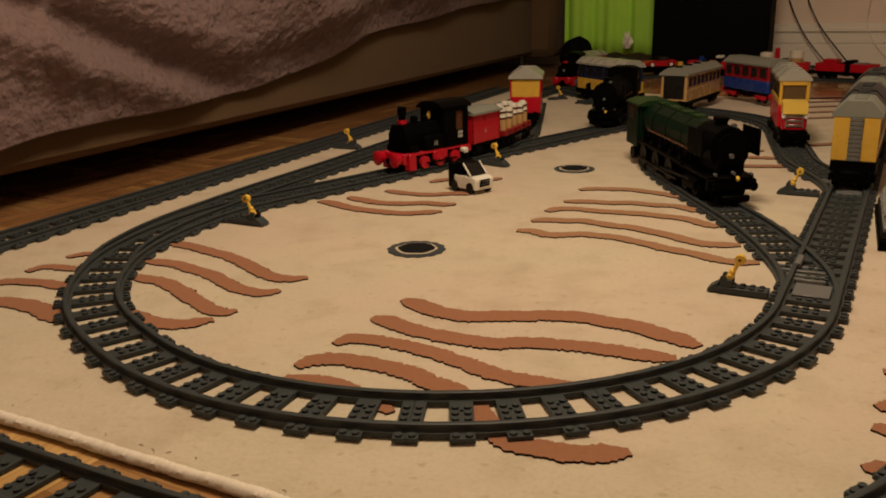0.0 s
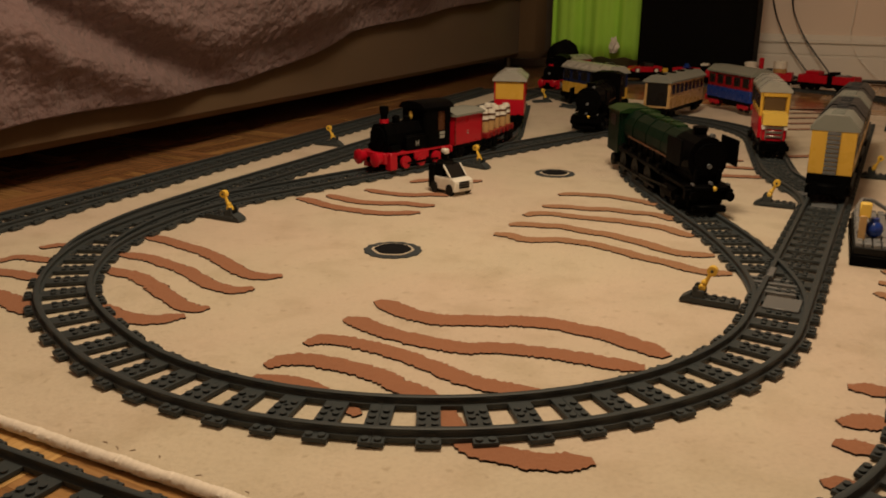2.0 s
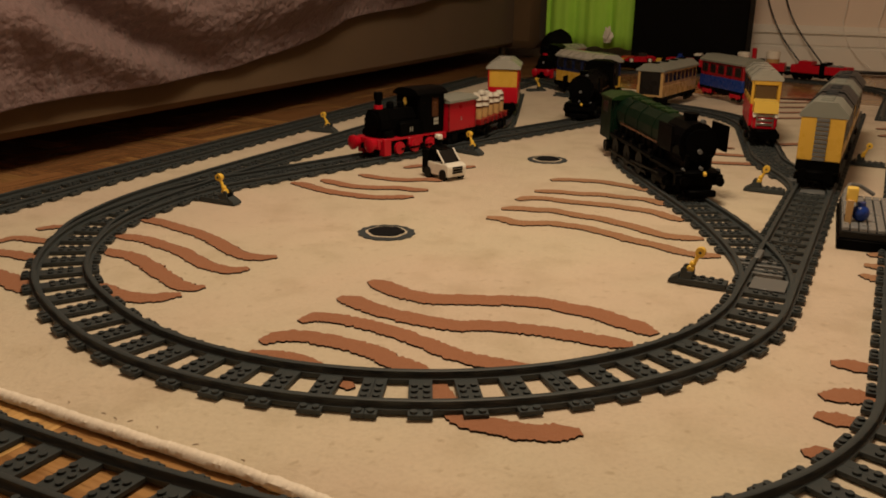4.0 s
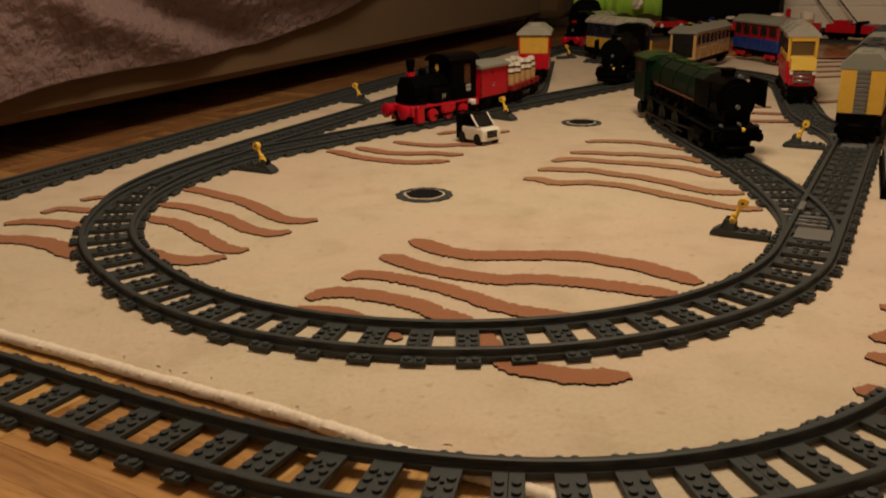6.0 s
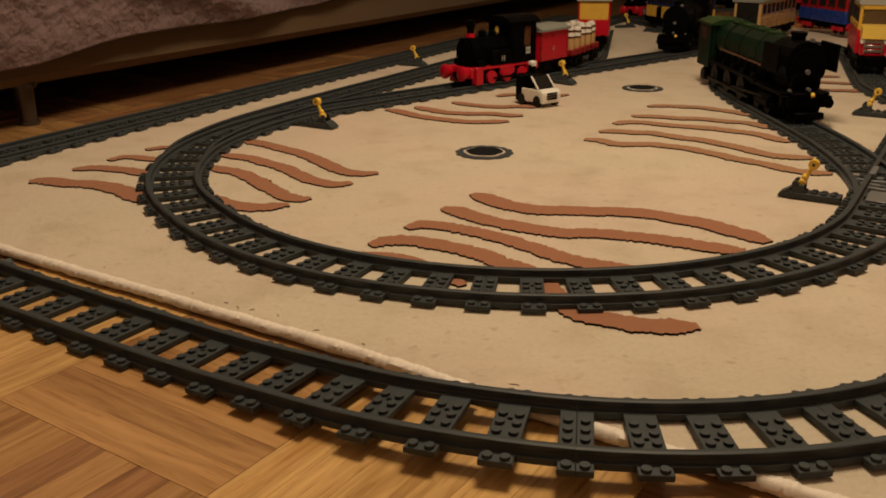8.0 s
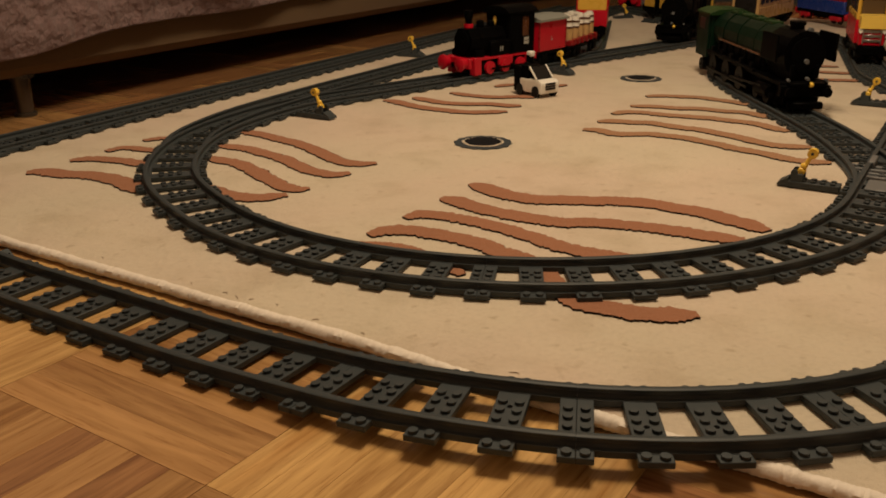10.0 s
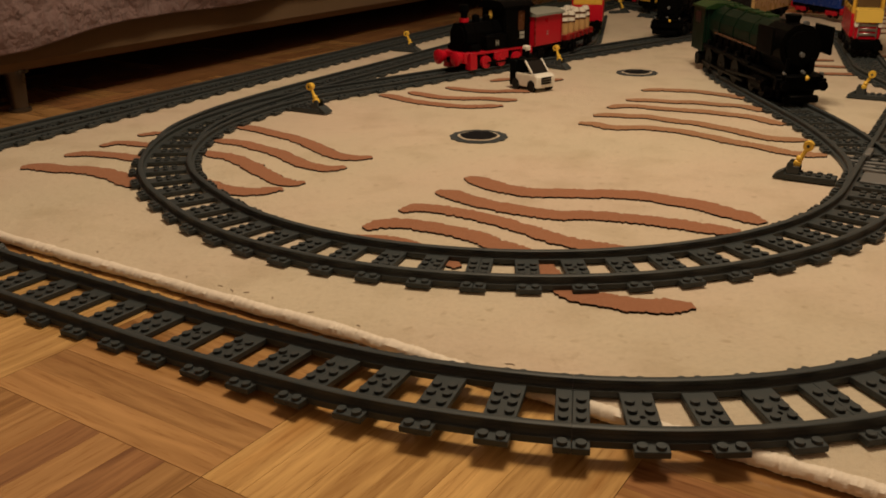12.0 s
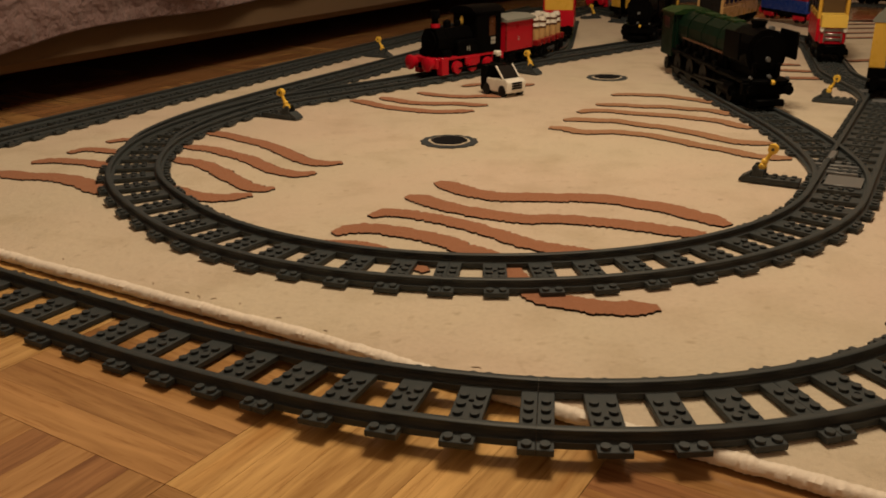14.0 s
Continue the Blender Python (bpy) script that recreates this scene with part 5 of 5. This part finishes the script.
# the black engine with blue coaches on the ladder
e = stretch(big_engine("black tender engine waiting in the yard", BLACK, BLACK), 1.2, 1.05, 1.22)
bm = bmesh.new()
box(bm, -0.031, -0.065, 0.0290, 0.006, 0.050, 0.016, 0.0008)
part("step", bm, RED, e, "red step under the cab")
e.matrix_basis = pose(0.243, 0.985, RUG, 0, 0, 180 - 16)
c = stretch(coach("coach", "dark blue and ochre coach with a grey roof", 0.100, OCHRE, DARK_BLUE, LIGHT_GREY, 5), 1.15, 1, 1.3)
c.matrix_basis = pose(0.262, 1.33, RUG, 0, 0, 180 + 28)

# the green engine
e = stretch(big_engine("dark green express engine with black smokebox", GREEN, GREEN, 0.0740, OLIVE), 1.20, 1.66, 1.34)
e.matrix_basis = pose(0.2840, 0.415, RUG, 0, 0, 180 + 10)

# a tan coach standing behind it
c = stretch(coach("coach", "tan coach with brown windows and grey roof", 0.120, TAN, TAN, ROOF_GREY, 8, roof_rows=4, pane=SMOKE), 1.15, 1, 1.2)
c.matrix_basis = pose(0.432, 1.20, RUG, 0, 0, 180 - 28)

# the red and yellow railcar and its coach
d = 0.425
on(RAILCAR_LINE, d + 0.065, stretch(bonnet_railcar("red and yellow railcar with a bonnet"), 0.93, 1.0, 1.45))
c = (stretch(coach("coach", "red coach with blue lower body and grey roof", 0.095, BLUE, MID_RED, ROOF_GREY, 5, beam=RED), 1.15, 1, 1.3))
c.matrix_basis = pose(0.598, 1.31, RUG, 0, 0, 180 + 18)

# ochre railcars on the straight track
d = 0.480
on(RIGHT, d + 0.125, stretch(yellow_railcar("ochre yellow railcar with grey louvred end"), 0.95, 1.0, 1.33))
on(RIGHT, d + 0.395, stretch(yellow_railcar("second ochre railcar with stepped grey roof"), 0.95, 1.0, 1.33))


def platform():
    """A low lineside platform: two black plates, a ribbed grey deck, a lamp post and a blue tank at its corner."""
    ob = thing("platform", "black toy platform with a ribbed grey deck", "toy platform")
    bm = bmesh.new()
    box(bm, 0, 0, 0.0060, 0.064, 0.172, 0.0110, 0.0008)
    part("base", bm, BLACK, ob)
    bm = bmesh.new()
    box(bm, 0, 0, 0.0160, 0.060, 0.168, 0.0080, 0.0008)
    part("frame", bm, RUBBER, ob)
    for k in range(7):
        bm = bmesh.new()
        box(bm, -0.0252 + 0.0084 * k, 0, 0.0215, 0.0070, 0.164, 0.0040, 0.0005)
        part("deck_plank", bm, SLATE, ob, "grey deck plank")
    for y in (-0.070, -0.036):
        bm = bmesh.new()
        box(bm, 0.0270, y, 0.0268, 0.0080, 0.0160, 0.0065, 0.0006)
        studs(bm, (0.0270,), (y - 0.004, y + 0.004), 0.0300)
        part("block", bm, YELLOW, ob, "yellow block on the deck")
    bm = bmesh.new()
    box(bm, -0.0235, -0.056, 0.0340, 0.0070, 0.0090, 0.0260, 0.0006)
    part("post", bm, TAN, ob, "tan lamp post")
    bm = bmesh.new()
    box(bm, -0.0225, -0.052, 0.0520, 0.0110, 0.0110, 0.0150, 0.0010)
    part("lamp_head", bm, PALE_YELLOW, ob, "yellow lamp head")
    bm = bmesh.new()
    ball(bm, -0.0120, -0.048, 0.0320, 0.0090)
    cyl(bm, -0.0120, -0.048, 0.0410, 0.0042, 0.0050, seg=14)
    part("tank", bm, BLUE, ob, "round blue tank")
    bm = bmesh.new()
    tube(bm, [(-0.0260, -0.060, 0.030), (-0.0275, -0.010, 0.034), (-0.0270, 0.030, 0.038), (-0.0220, 0.060, 0.040), (-0.0100, 0.078, 0.036), (0.0060, 0.084, 0.026)], 0.0024)
    part("hose", bm, SLATE, ob, "grey curved hose")
    return ob


platform().matrix_basis = pose(0.4795, 0.138, RUG, 0, 0, -19)


def small_car():
    ob = thing("small_car", "white plastic minicar with dark windscreen", "toy car")
    bm = bmesh.new()
    side = [(-0.029, 0.005), (0.030, 0.005), (0.031, 0.016), (0.026, 0.0195), (-0.029, 0.0195)]
    rings = [[bm.verts.new((x, p, q)) for p, q in side] for x in (-0.0158, 0.0158)]
    for i in range(len(side)):
        j = (i + 1) % len(side)
        bm.faces.new((rings[0][i], rings[0][j], rings[1][j], rings[1][i]))
    bm.faces.new(rings[0])
    bm.faces.new(rings[1][::-1])
    bmesh.ops.bevel(bm, geom=bm.edges[:], offset=0.001, segments=2, affect="EDGES")
    body = part("body", bm, WHITE, ob)
    bm = bmesh.new()
    prism(bm, [(-0.0145, 0.0195), (0.0145, 0.0195), (0.0125, 0.0330), (-0.0125, 0.0330)], -0.020, -0.002)
    part("cabin", bm, BLACK, ob)
    bm = bmesh.new()
    box(bm, 0, -0.0250, 0.0180, 0.0325, 0.0150, 0.0280, 0.0010)
    part("tail", bm, BLACK, ob, "black tail end")
    bm = bmesh.new()
    box(bm, 0, 0.0090, 0.0262, 0.026, 0.0016, 0.020, 0.0004, (52, 0, 0))
    part("windscreen", bm, SMOKE, ob)
    for s in (-1, 1):
        bm = bmesh.new()
        box(bm, s * 0.0138, 0.0090, 0.0266, 0.0022, 0.0022, 0.021, 0.0004, (52, 0, 0))
        part("pillar", bm, WHITE, ob)
    bm = bmesh.new()
    for k in range(3):
        box(bm, 0, 0.0312, 0.0100 + 0.0028 * k, 0.017, 0.0012, 0.0020, 0.0002)
    part("grille", bm, BLACK, body)
    for s in (-1, 1):
        for y in (-0.018, 0.018):
            bm = bmesh.new()
            cyl(bm, s * 0.0145, y, 0.0066, 0.0066, 0.0050, "x", seg=18)
            part("wheel", bm, RUBBER, ob)
    return ob


stretch(small_car(), 1.0, 0.86, 1.0).matrix_basis = pose(-0.006, 0.346, RUG, 0, 0, -134) @ Matrix.Diagonal((1.05, 1.0, 1.2, 1))

# a toy figure in black with a white cap, one plain shape
bm = bmesh.new()
box(bm, 0, 0, 0.0085, 0.0160, 0.0090, 0.0170, 0.0010)
box(bm, 0, 0, 0.0240, 0.0180, 0.0095, 0.0140, 0.0016)
box(bm, 0.0105, 0.001, 0.0240, 0.0050, 0.0060, 0.0130, 0.0016)
box(bm, -0.0105, 0.001, 0.0240, 0.0050, 0.0060, 0.0130, 0.0016)
cyl(bm, 0, 0, 0.0345, 0.0050, 0.0080, seg=14)
for f in bm.faces:
    f.material_index = 0
cap = set(bm.faces)
box(bm, 0, 0.001, 0.0395, 0.0080, 0.0085, 0.0060, 0.0012)
for f in bm.faces:
    if f not in cap:
        f.material_index = 1
fig = new("toy_figure", mesh_of("toy_figure", bm, [BLACK, WHITE], True))
fig.matrix_basis = pose(-0.018, 0.380, RUG, 0, 0, -134) @ Matrix.Diagonal((1.1, 1.1, 1.28, 1))
tagged(fig, "small black toy figure with a white cap", "toy figure")

# ---- sofa with its throw ----
SX = -0.634
SOFA = ROOM
sofa = thing("sofa", "brown cloth sofa on short legs", "sofa", m=SOFA)
bm = bmesh.new()
box(bm, SX - 0.45, 0.92, 0.1975, 0.90, 3.32, 0.285, 0.012)
part("base", bm, SOFA_CLOTH, sofa)
bm = bmesh.new()
box(bm, SX - 0.47, 0.86, 0.345, 0.86, 3.16, 0.050, 0.02)
part("seat_cushion", bm, SOFA_CLOTH, sofa)
bm = bmesh.new()
box(bm, SX - 0.82, 0.86, 0.520, 0.22, 3.16, 0.50, 0.05)
part("backrest", bm, SOFA_CLOTH, sofa)
bm = bmesh.new()
box(bm, SX - 0.40, 2.46, 0.310, 0.98, 0.24, 0.530, 0.030)
part("armrest", bm, SOFA_CLOTH, sofa)
for x in (SX - 0.026, SX - 0.84):
    for y in (-0.035, 2.30):
        bm = bmesh.new()
        cyl(bm, x, y, FLOOR + 0.0260, 0.0100, 0.051, r2=0.0125, seg=20)
        cyl(bm, x, y, FLOOR + 0.0505, 0.0170, 0.004, seg=20)
        cyl(bm, x, y, FLOOR + 0.0025, 0.0135, 0.004, seg=20)
        part("leg", bm, LEG_METAL, sofa, "short dull metal leg")

bm = bmesh.new()
NU, NV = 800, 130
grid = []
for i in range(NU + 1):
    u = -0.9 + 3.2 * i / NU
    row = []
    hem = float(np.interp(u, (-0.9, -0.05, 0.05, 0.24, 0.56, 0.72, 1.0, 1.39, 1.74, 2.3), (0.05, 0.064, 0.073, 0.084, 0.088, 0.108, 0.160, 0.19, 0.22, 0.25)))
    hem += 0.022 + 0.004 * noise.noise((u * 5.0, 0.4, 0)) + 0.002 * math.sin(u * 13.0)
    for k in range(NV + 1):
        v = k / NV
        z = hem + v * 0.30
        # a swag across the front: a trench falling away to the far end, a thin ridge before it and a bulge behind it
        q = (u - 0.15) * 0.336 + (z - 0.243) * 0.94
        along = ease((u + 0.10) / 0.15) * ease((0.85 - u) / 0.30)
        swag = -0.034 * math.exp(-(q / 0.030) ** 2) * along + 0.016 * math.exp(-((q + 0.055) / 0.026) ** 2) * along
        swag += 0.012 * math.exp(-((u - 0.10 - (0.24 - z) * 0.35) / 0.022) ** 2)
        swag += 0.028 * ease((u - 0.25) / 0.35) * ease((z - hem - 0.015) / 0.10)
        fold = 0.020 * math.sin(13.0 * u + 5.5 * v + 1.6 * noise.noise((u * 2.0, v * 1.6, 1)) + 2.2) * (0.6 + 0.6 * noise.noise((u * 1.3, 0, 7)))
        fold += 0.010 * noise.noise((u * 2.4 + v * 2.4, v * 1.3, 2)) + 0.008 * noise.noise((u * 8, v * 5, 5)) + 0.0036 * noise.noise((u * 45, v * 16, 8)) + 0.0020 * noise.noise((u * 140, v * 42, 4))
        out = 0.024 + 0.030 * math.sin(min(1, v * 1.6) * math.pi * 0.5) + (fold + swag) * min(1, 0.35 + v * 3)
        out = max(out, 0.0125 + 0.0015 * noise.noise((u * 60, v * 18, 8)))
        if z > 0.36:
            out -= (z - 0.36) ** 2 * 9
        row.append(bm.verts.new((SX + out, u, z)))
    grid.append(row)
for a, b in zip(grid, grid[1:]):
    for k in range(NV):
        bm.faces.new((a[k], b[k], b[k + 1], a[k + 1]))
top = [r[-1] for r in grid]
back = [bm.verts.new((SX - 0.62, v.co.y, 0.372)) for v in top]
for k in range(NU):
    bm.faces.new((top[k], top[k + 1], back[k + 1], back[k]))
throw = new("throw_blanket", mesh_of("throw_blanket", bm, FLEECE, True))
throw.matrix_basis = SOFA
tagged(throw, "mauve fleece throw draped over the sofa front", "blanket")
mod = throw.modifiers.new("thickness", "SOLIDIFY")
mod.thickness = 0.006

# ---- things along the far wall ----
bm = bmesh.new()
box(bm, -0.005, 2.40, 0.34, 0.36, 0.36, 0.66, 0.006)
cab = thing("cabinet", "tall matt black cabinet by the wall", "cabinet", m=ROOM)
part("body", bm, CABINET_BLACK, cab)
bm = bmesh.new()
box(bm, -0.005, 2.40, FLOOR + 0.0035, 0.34, 0.34, 0.013, 0.002)
part("plinth", bm, BLACK, cab)

bm = bmesh.new()
cols = []
for i in range(81):
    x = -0.505 + 0.307 * i / 80
    wave = 0.005 * math.sin(i * 0.55) + 0.010 * math.sin(i * 0.23 + 1) + 0.006 * noise.noise((i * 0.12, 0, 0))
    cols.append([bm.verts.new((x, 2.30 + wave * (1 - 0.4 * z / 0.7), z)) for z in [0.065 + 0.004 * math.sin(i * 0.3) + 0.05 * k for k in range(13)]])
for a, b in zip(cols, cols[1:]):
    for k in range(12):
        bm.faces.new((a[k], b[k], b[k + 1], a[k + 1]))
cloth = new("green_cloth", mesh_of("green_cloth", bm, GREEN_CLOTH, True))
cloth.matrix_basis = ROOM
tagged(cloth, "lime green cloth hanging in soft folds", "cloth")
cloth.modifiers.new("thickness", "SOLIDIFY").thickness = 0.004


def lump(name, label, category, mat, x, y, z, sx, sy, sz, rough, seed):
    """A soft crumpled shape resting on the floor."""
    bm = bmesh.new()
    bmesh.ops.create_icosphere(bm, subdivisions=4, radius=1)
    for v in bm.verts:
        n = 1 + rough * noise.noise(v.co * 1.7 + Vector((seed, 0, 0))) + rough * 0.5 * noise.noise(v.co * 4.5 + Vector((0, seed, 0)))
        v.co = Vector((v.co.x * sx * n, v.co.y * sy * n, max(-sz, v.co.z * sz * n) + sz))
    ob = new(name, mesh_of(name, bm, mat, True))
    ob.matrix_basis = ROOM @ pose(x, y, z)
    return tagged(ob, label, category)


lump("dark_bag", "slumped black cloth bag on the floor", "bag", CABINET_BLACK, -0.435, 2.20, FLOOR + 0.001, 0.058, 0.045, 0.060, 0.16, 3)
lump("paper_scrap", "crumpled white paper by the green cloth", "paper", WHITE, -0.27, 2.24, 0.085, 0.014, 0.010, 0.024, 0.6, 8)


def cord(points, r=0.0028, name="cable", label="black cable hanging down the wall", mat=None):
    bm = bmesh.new()
    p = [Vector(q) for q in points]
    p = [2 * p[0] - p[1]] + p + [2 * p[-1] - p[-2]]
    pts = []
    for i in range(1, len(p) - 2):
        for k in range(10):
            t = k / 10
            pts.append(0.5 * (2 * p[i] + (p[i + 1] - p[i - 1]) * t + (2 * p[i - 1] - 5 * p[i] + 4 * p[i + 1] - p[i + 2]) * t * t + (3 * p[i] - p[i - 1] - 3 * p[i + 1] + p[i + 2]) * t ** 3))
    tube(bm, pts + [p[-2]], r)
    ob = new(name, mesh_of(name, bm, mat or CABLE, True))
    ob.matrix_basis = ROOM
    return tagged(ob, label, "cable")


cord([(0.19, 2.585, 0.80), (0.19, 2.585, 0.40), (0.21, 2.58, 0.25), (0.27, 2.56, 0.12), (0.36, 2.53, 0.009)])
cord([(0.42, 2.585, 0.80), (0.36, 2.585, 0.40), (0.27, 2.58, 0.29), (0.31, 2.56, 0.16), (0.43, 2.50, 0.009)])
cord([(0.30, 2.50, 0.010), (0.55, 2.46, 0.010), (0.80, 2.50, 0.010), (1.10, 2.42, 0.010), (1.40, 2.48, 0.010)], 0.006, "cable", "black cable lying along the baseboard")

cord([(0.475, 2.600, 0.80), (0.47, 2.600, 0.25), (0.465, 2.590, 0.16), (0.50, 2.575, 0.08), (0.58, 2.54, 0.006)], 0.0016, "cable", "thin white cable hanging down the wall", TRIM_PAINT)
cord([(0.60, 2.600, 0.80), (0.585, 2.600, 0.26), (0.575, 2.590, 0.16), (0.60, 2.575, 0.07), (0.68, 2.54, 0.006)], 0.0016, "cable", "thin white cable hanging down the wall", TRIM_PAINT)

# ---- parquet strips, laid last ----
BLOCK, STRIP = 0.154, 0.022
TURN = pose(-0.0921, -0.544, FLOOR, 0, 0, -23.6)


def strip_mesh(oak):
    bm = bmesh.new()
    box(bm, 0, 0, -0.005, BLOCK - 0.0005, STRIP - 0.0001, 0.010, 0.00007)
    uv = bm.loops.layers.uv.new("UVMap")
    for f in bm.faces:
        for lp in f.loops:
            lp[uv].uv = (lp.vert.co.x, lp.vert.co.y)
    return mesh_of("parquet_strip", bm, oak)


STRIP_MESHES = [strip_mesh(oak) for oak in (OAK, OAK_PALE, OAK_RED_SHADE)]
PALE_BLOCKS, EVEN_BLOCKS = {(1, 0), (2, 1), (-1, 0), (3, 0)}, {(0, 0), (1, 1)}


def strip_tone(i, j):
    """Which of the three woods colours a strip of block (i, j); by the sofa the reddish one paints shade."""
    q = random.random()
    if (i, j) in PALE_BLOCKS:
        return 1 if q < 0.85 else 0
    if (i, j) in EVEN_BLOCKS:
        return 0
    # mostly the reddish tone towards the sofa: shade painted into the strips' colour
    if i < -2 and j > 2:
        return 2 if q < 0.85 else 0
    return 1 if q < 0.22 else 2 if q > 0.88 else 0


inv = ROOM.inverted()
rest = bmesh.new()
uv = rest.loops.layers.uv.new("UVMap")
count = 0
for i in range(-24, 25):
    for j in range(-22, 26):
        c = TURN @ Vector(((i - 0.5) * BLOCK, (j + 0.5) * BLOCK, 0))
        r = inv @ c
        if not (XL - 0.05 < r.x < XR + 0.05 and YB - 0.05 < r.y < YF + 0.05) or rug_inside(c.x, c.y) > 0.20:
            continue
        flat = (i + j) % 2 == 0
        close = -0.62 < c.x < 0.42 and -0.80 < c.y < 0.10
        for k in range(7):
            o = (k - 3) * STRIP
            m = TURN @ pose((i - 0.5) * BLOCK, (j + 0.5) * BLOCK, 0) @ (pose(0, o, 0) if flat else pose(o, 0, 0, 0, 0, 90))
            m = m @ pose(0, 0, random.uniform(-0.0001, 0.0))
            if close and count < 300:
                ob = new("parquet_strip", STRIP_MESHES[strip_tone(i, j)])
                ob.parent = floor
                ob.matrix_parent_inverse = ROOM.inverted()
                ob.matrix_basis = m
                count += 1
            else:
                hx, hy = BLOCK / 2 - 0.0002, STRIP / 2 - 0.0002
                vs = [rest.verts.new(m @ Vector(p)) for p in ((-hx, -hy, 0), (hx, -hy, 0), (hx, hy, 0), (-hx, hy, 0))]
                f = rest.faces.new(vs)
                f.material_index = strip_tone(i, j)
                for lp, p in zip(f.loops, ((-hx, -hy), (hx, -hy), (hx, hy), (-hx, hy))):
                    lp[uv].uv = p
me = bpy.data.meshes.new("parquet_field")
rest.to_mesh(me)
rest.free()
for oak in (OAK, OAK_PALE, OAK_RED_SHADE):
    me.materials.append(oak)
field = new("parquet_field", me)
field.parent = floor
field.matrix_parent_inverse = ROOM.inverted()
tagged(field, kind="stuff")
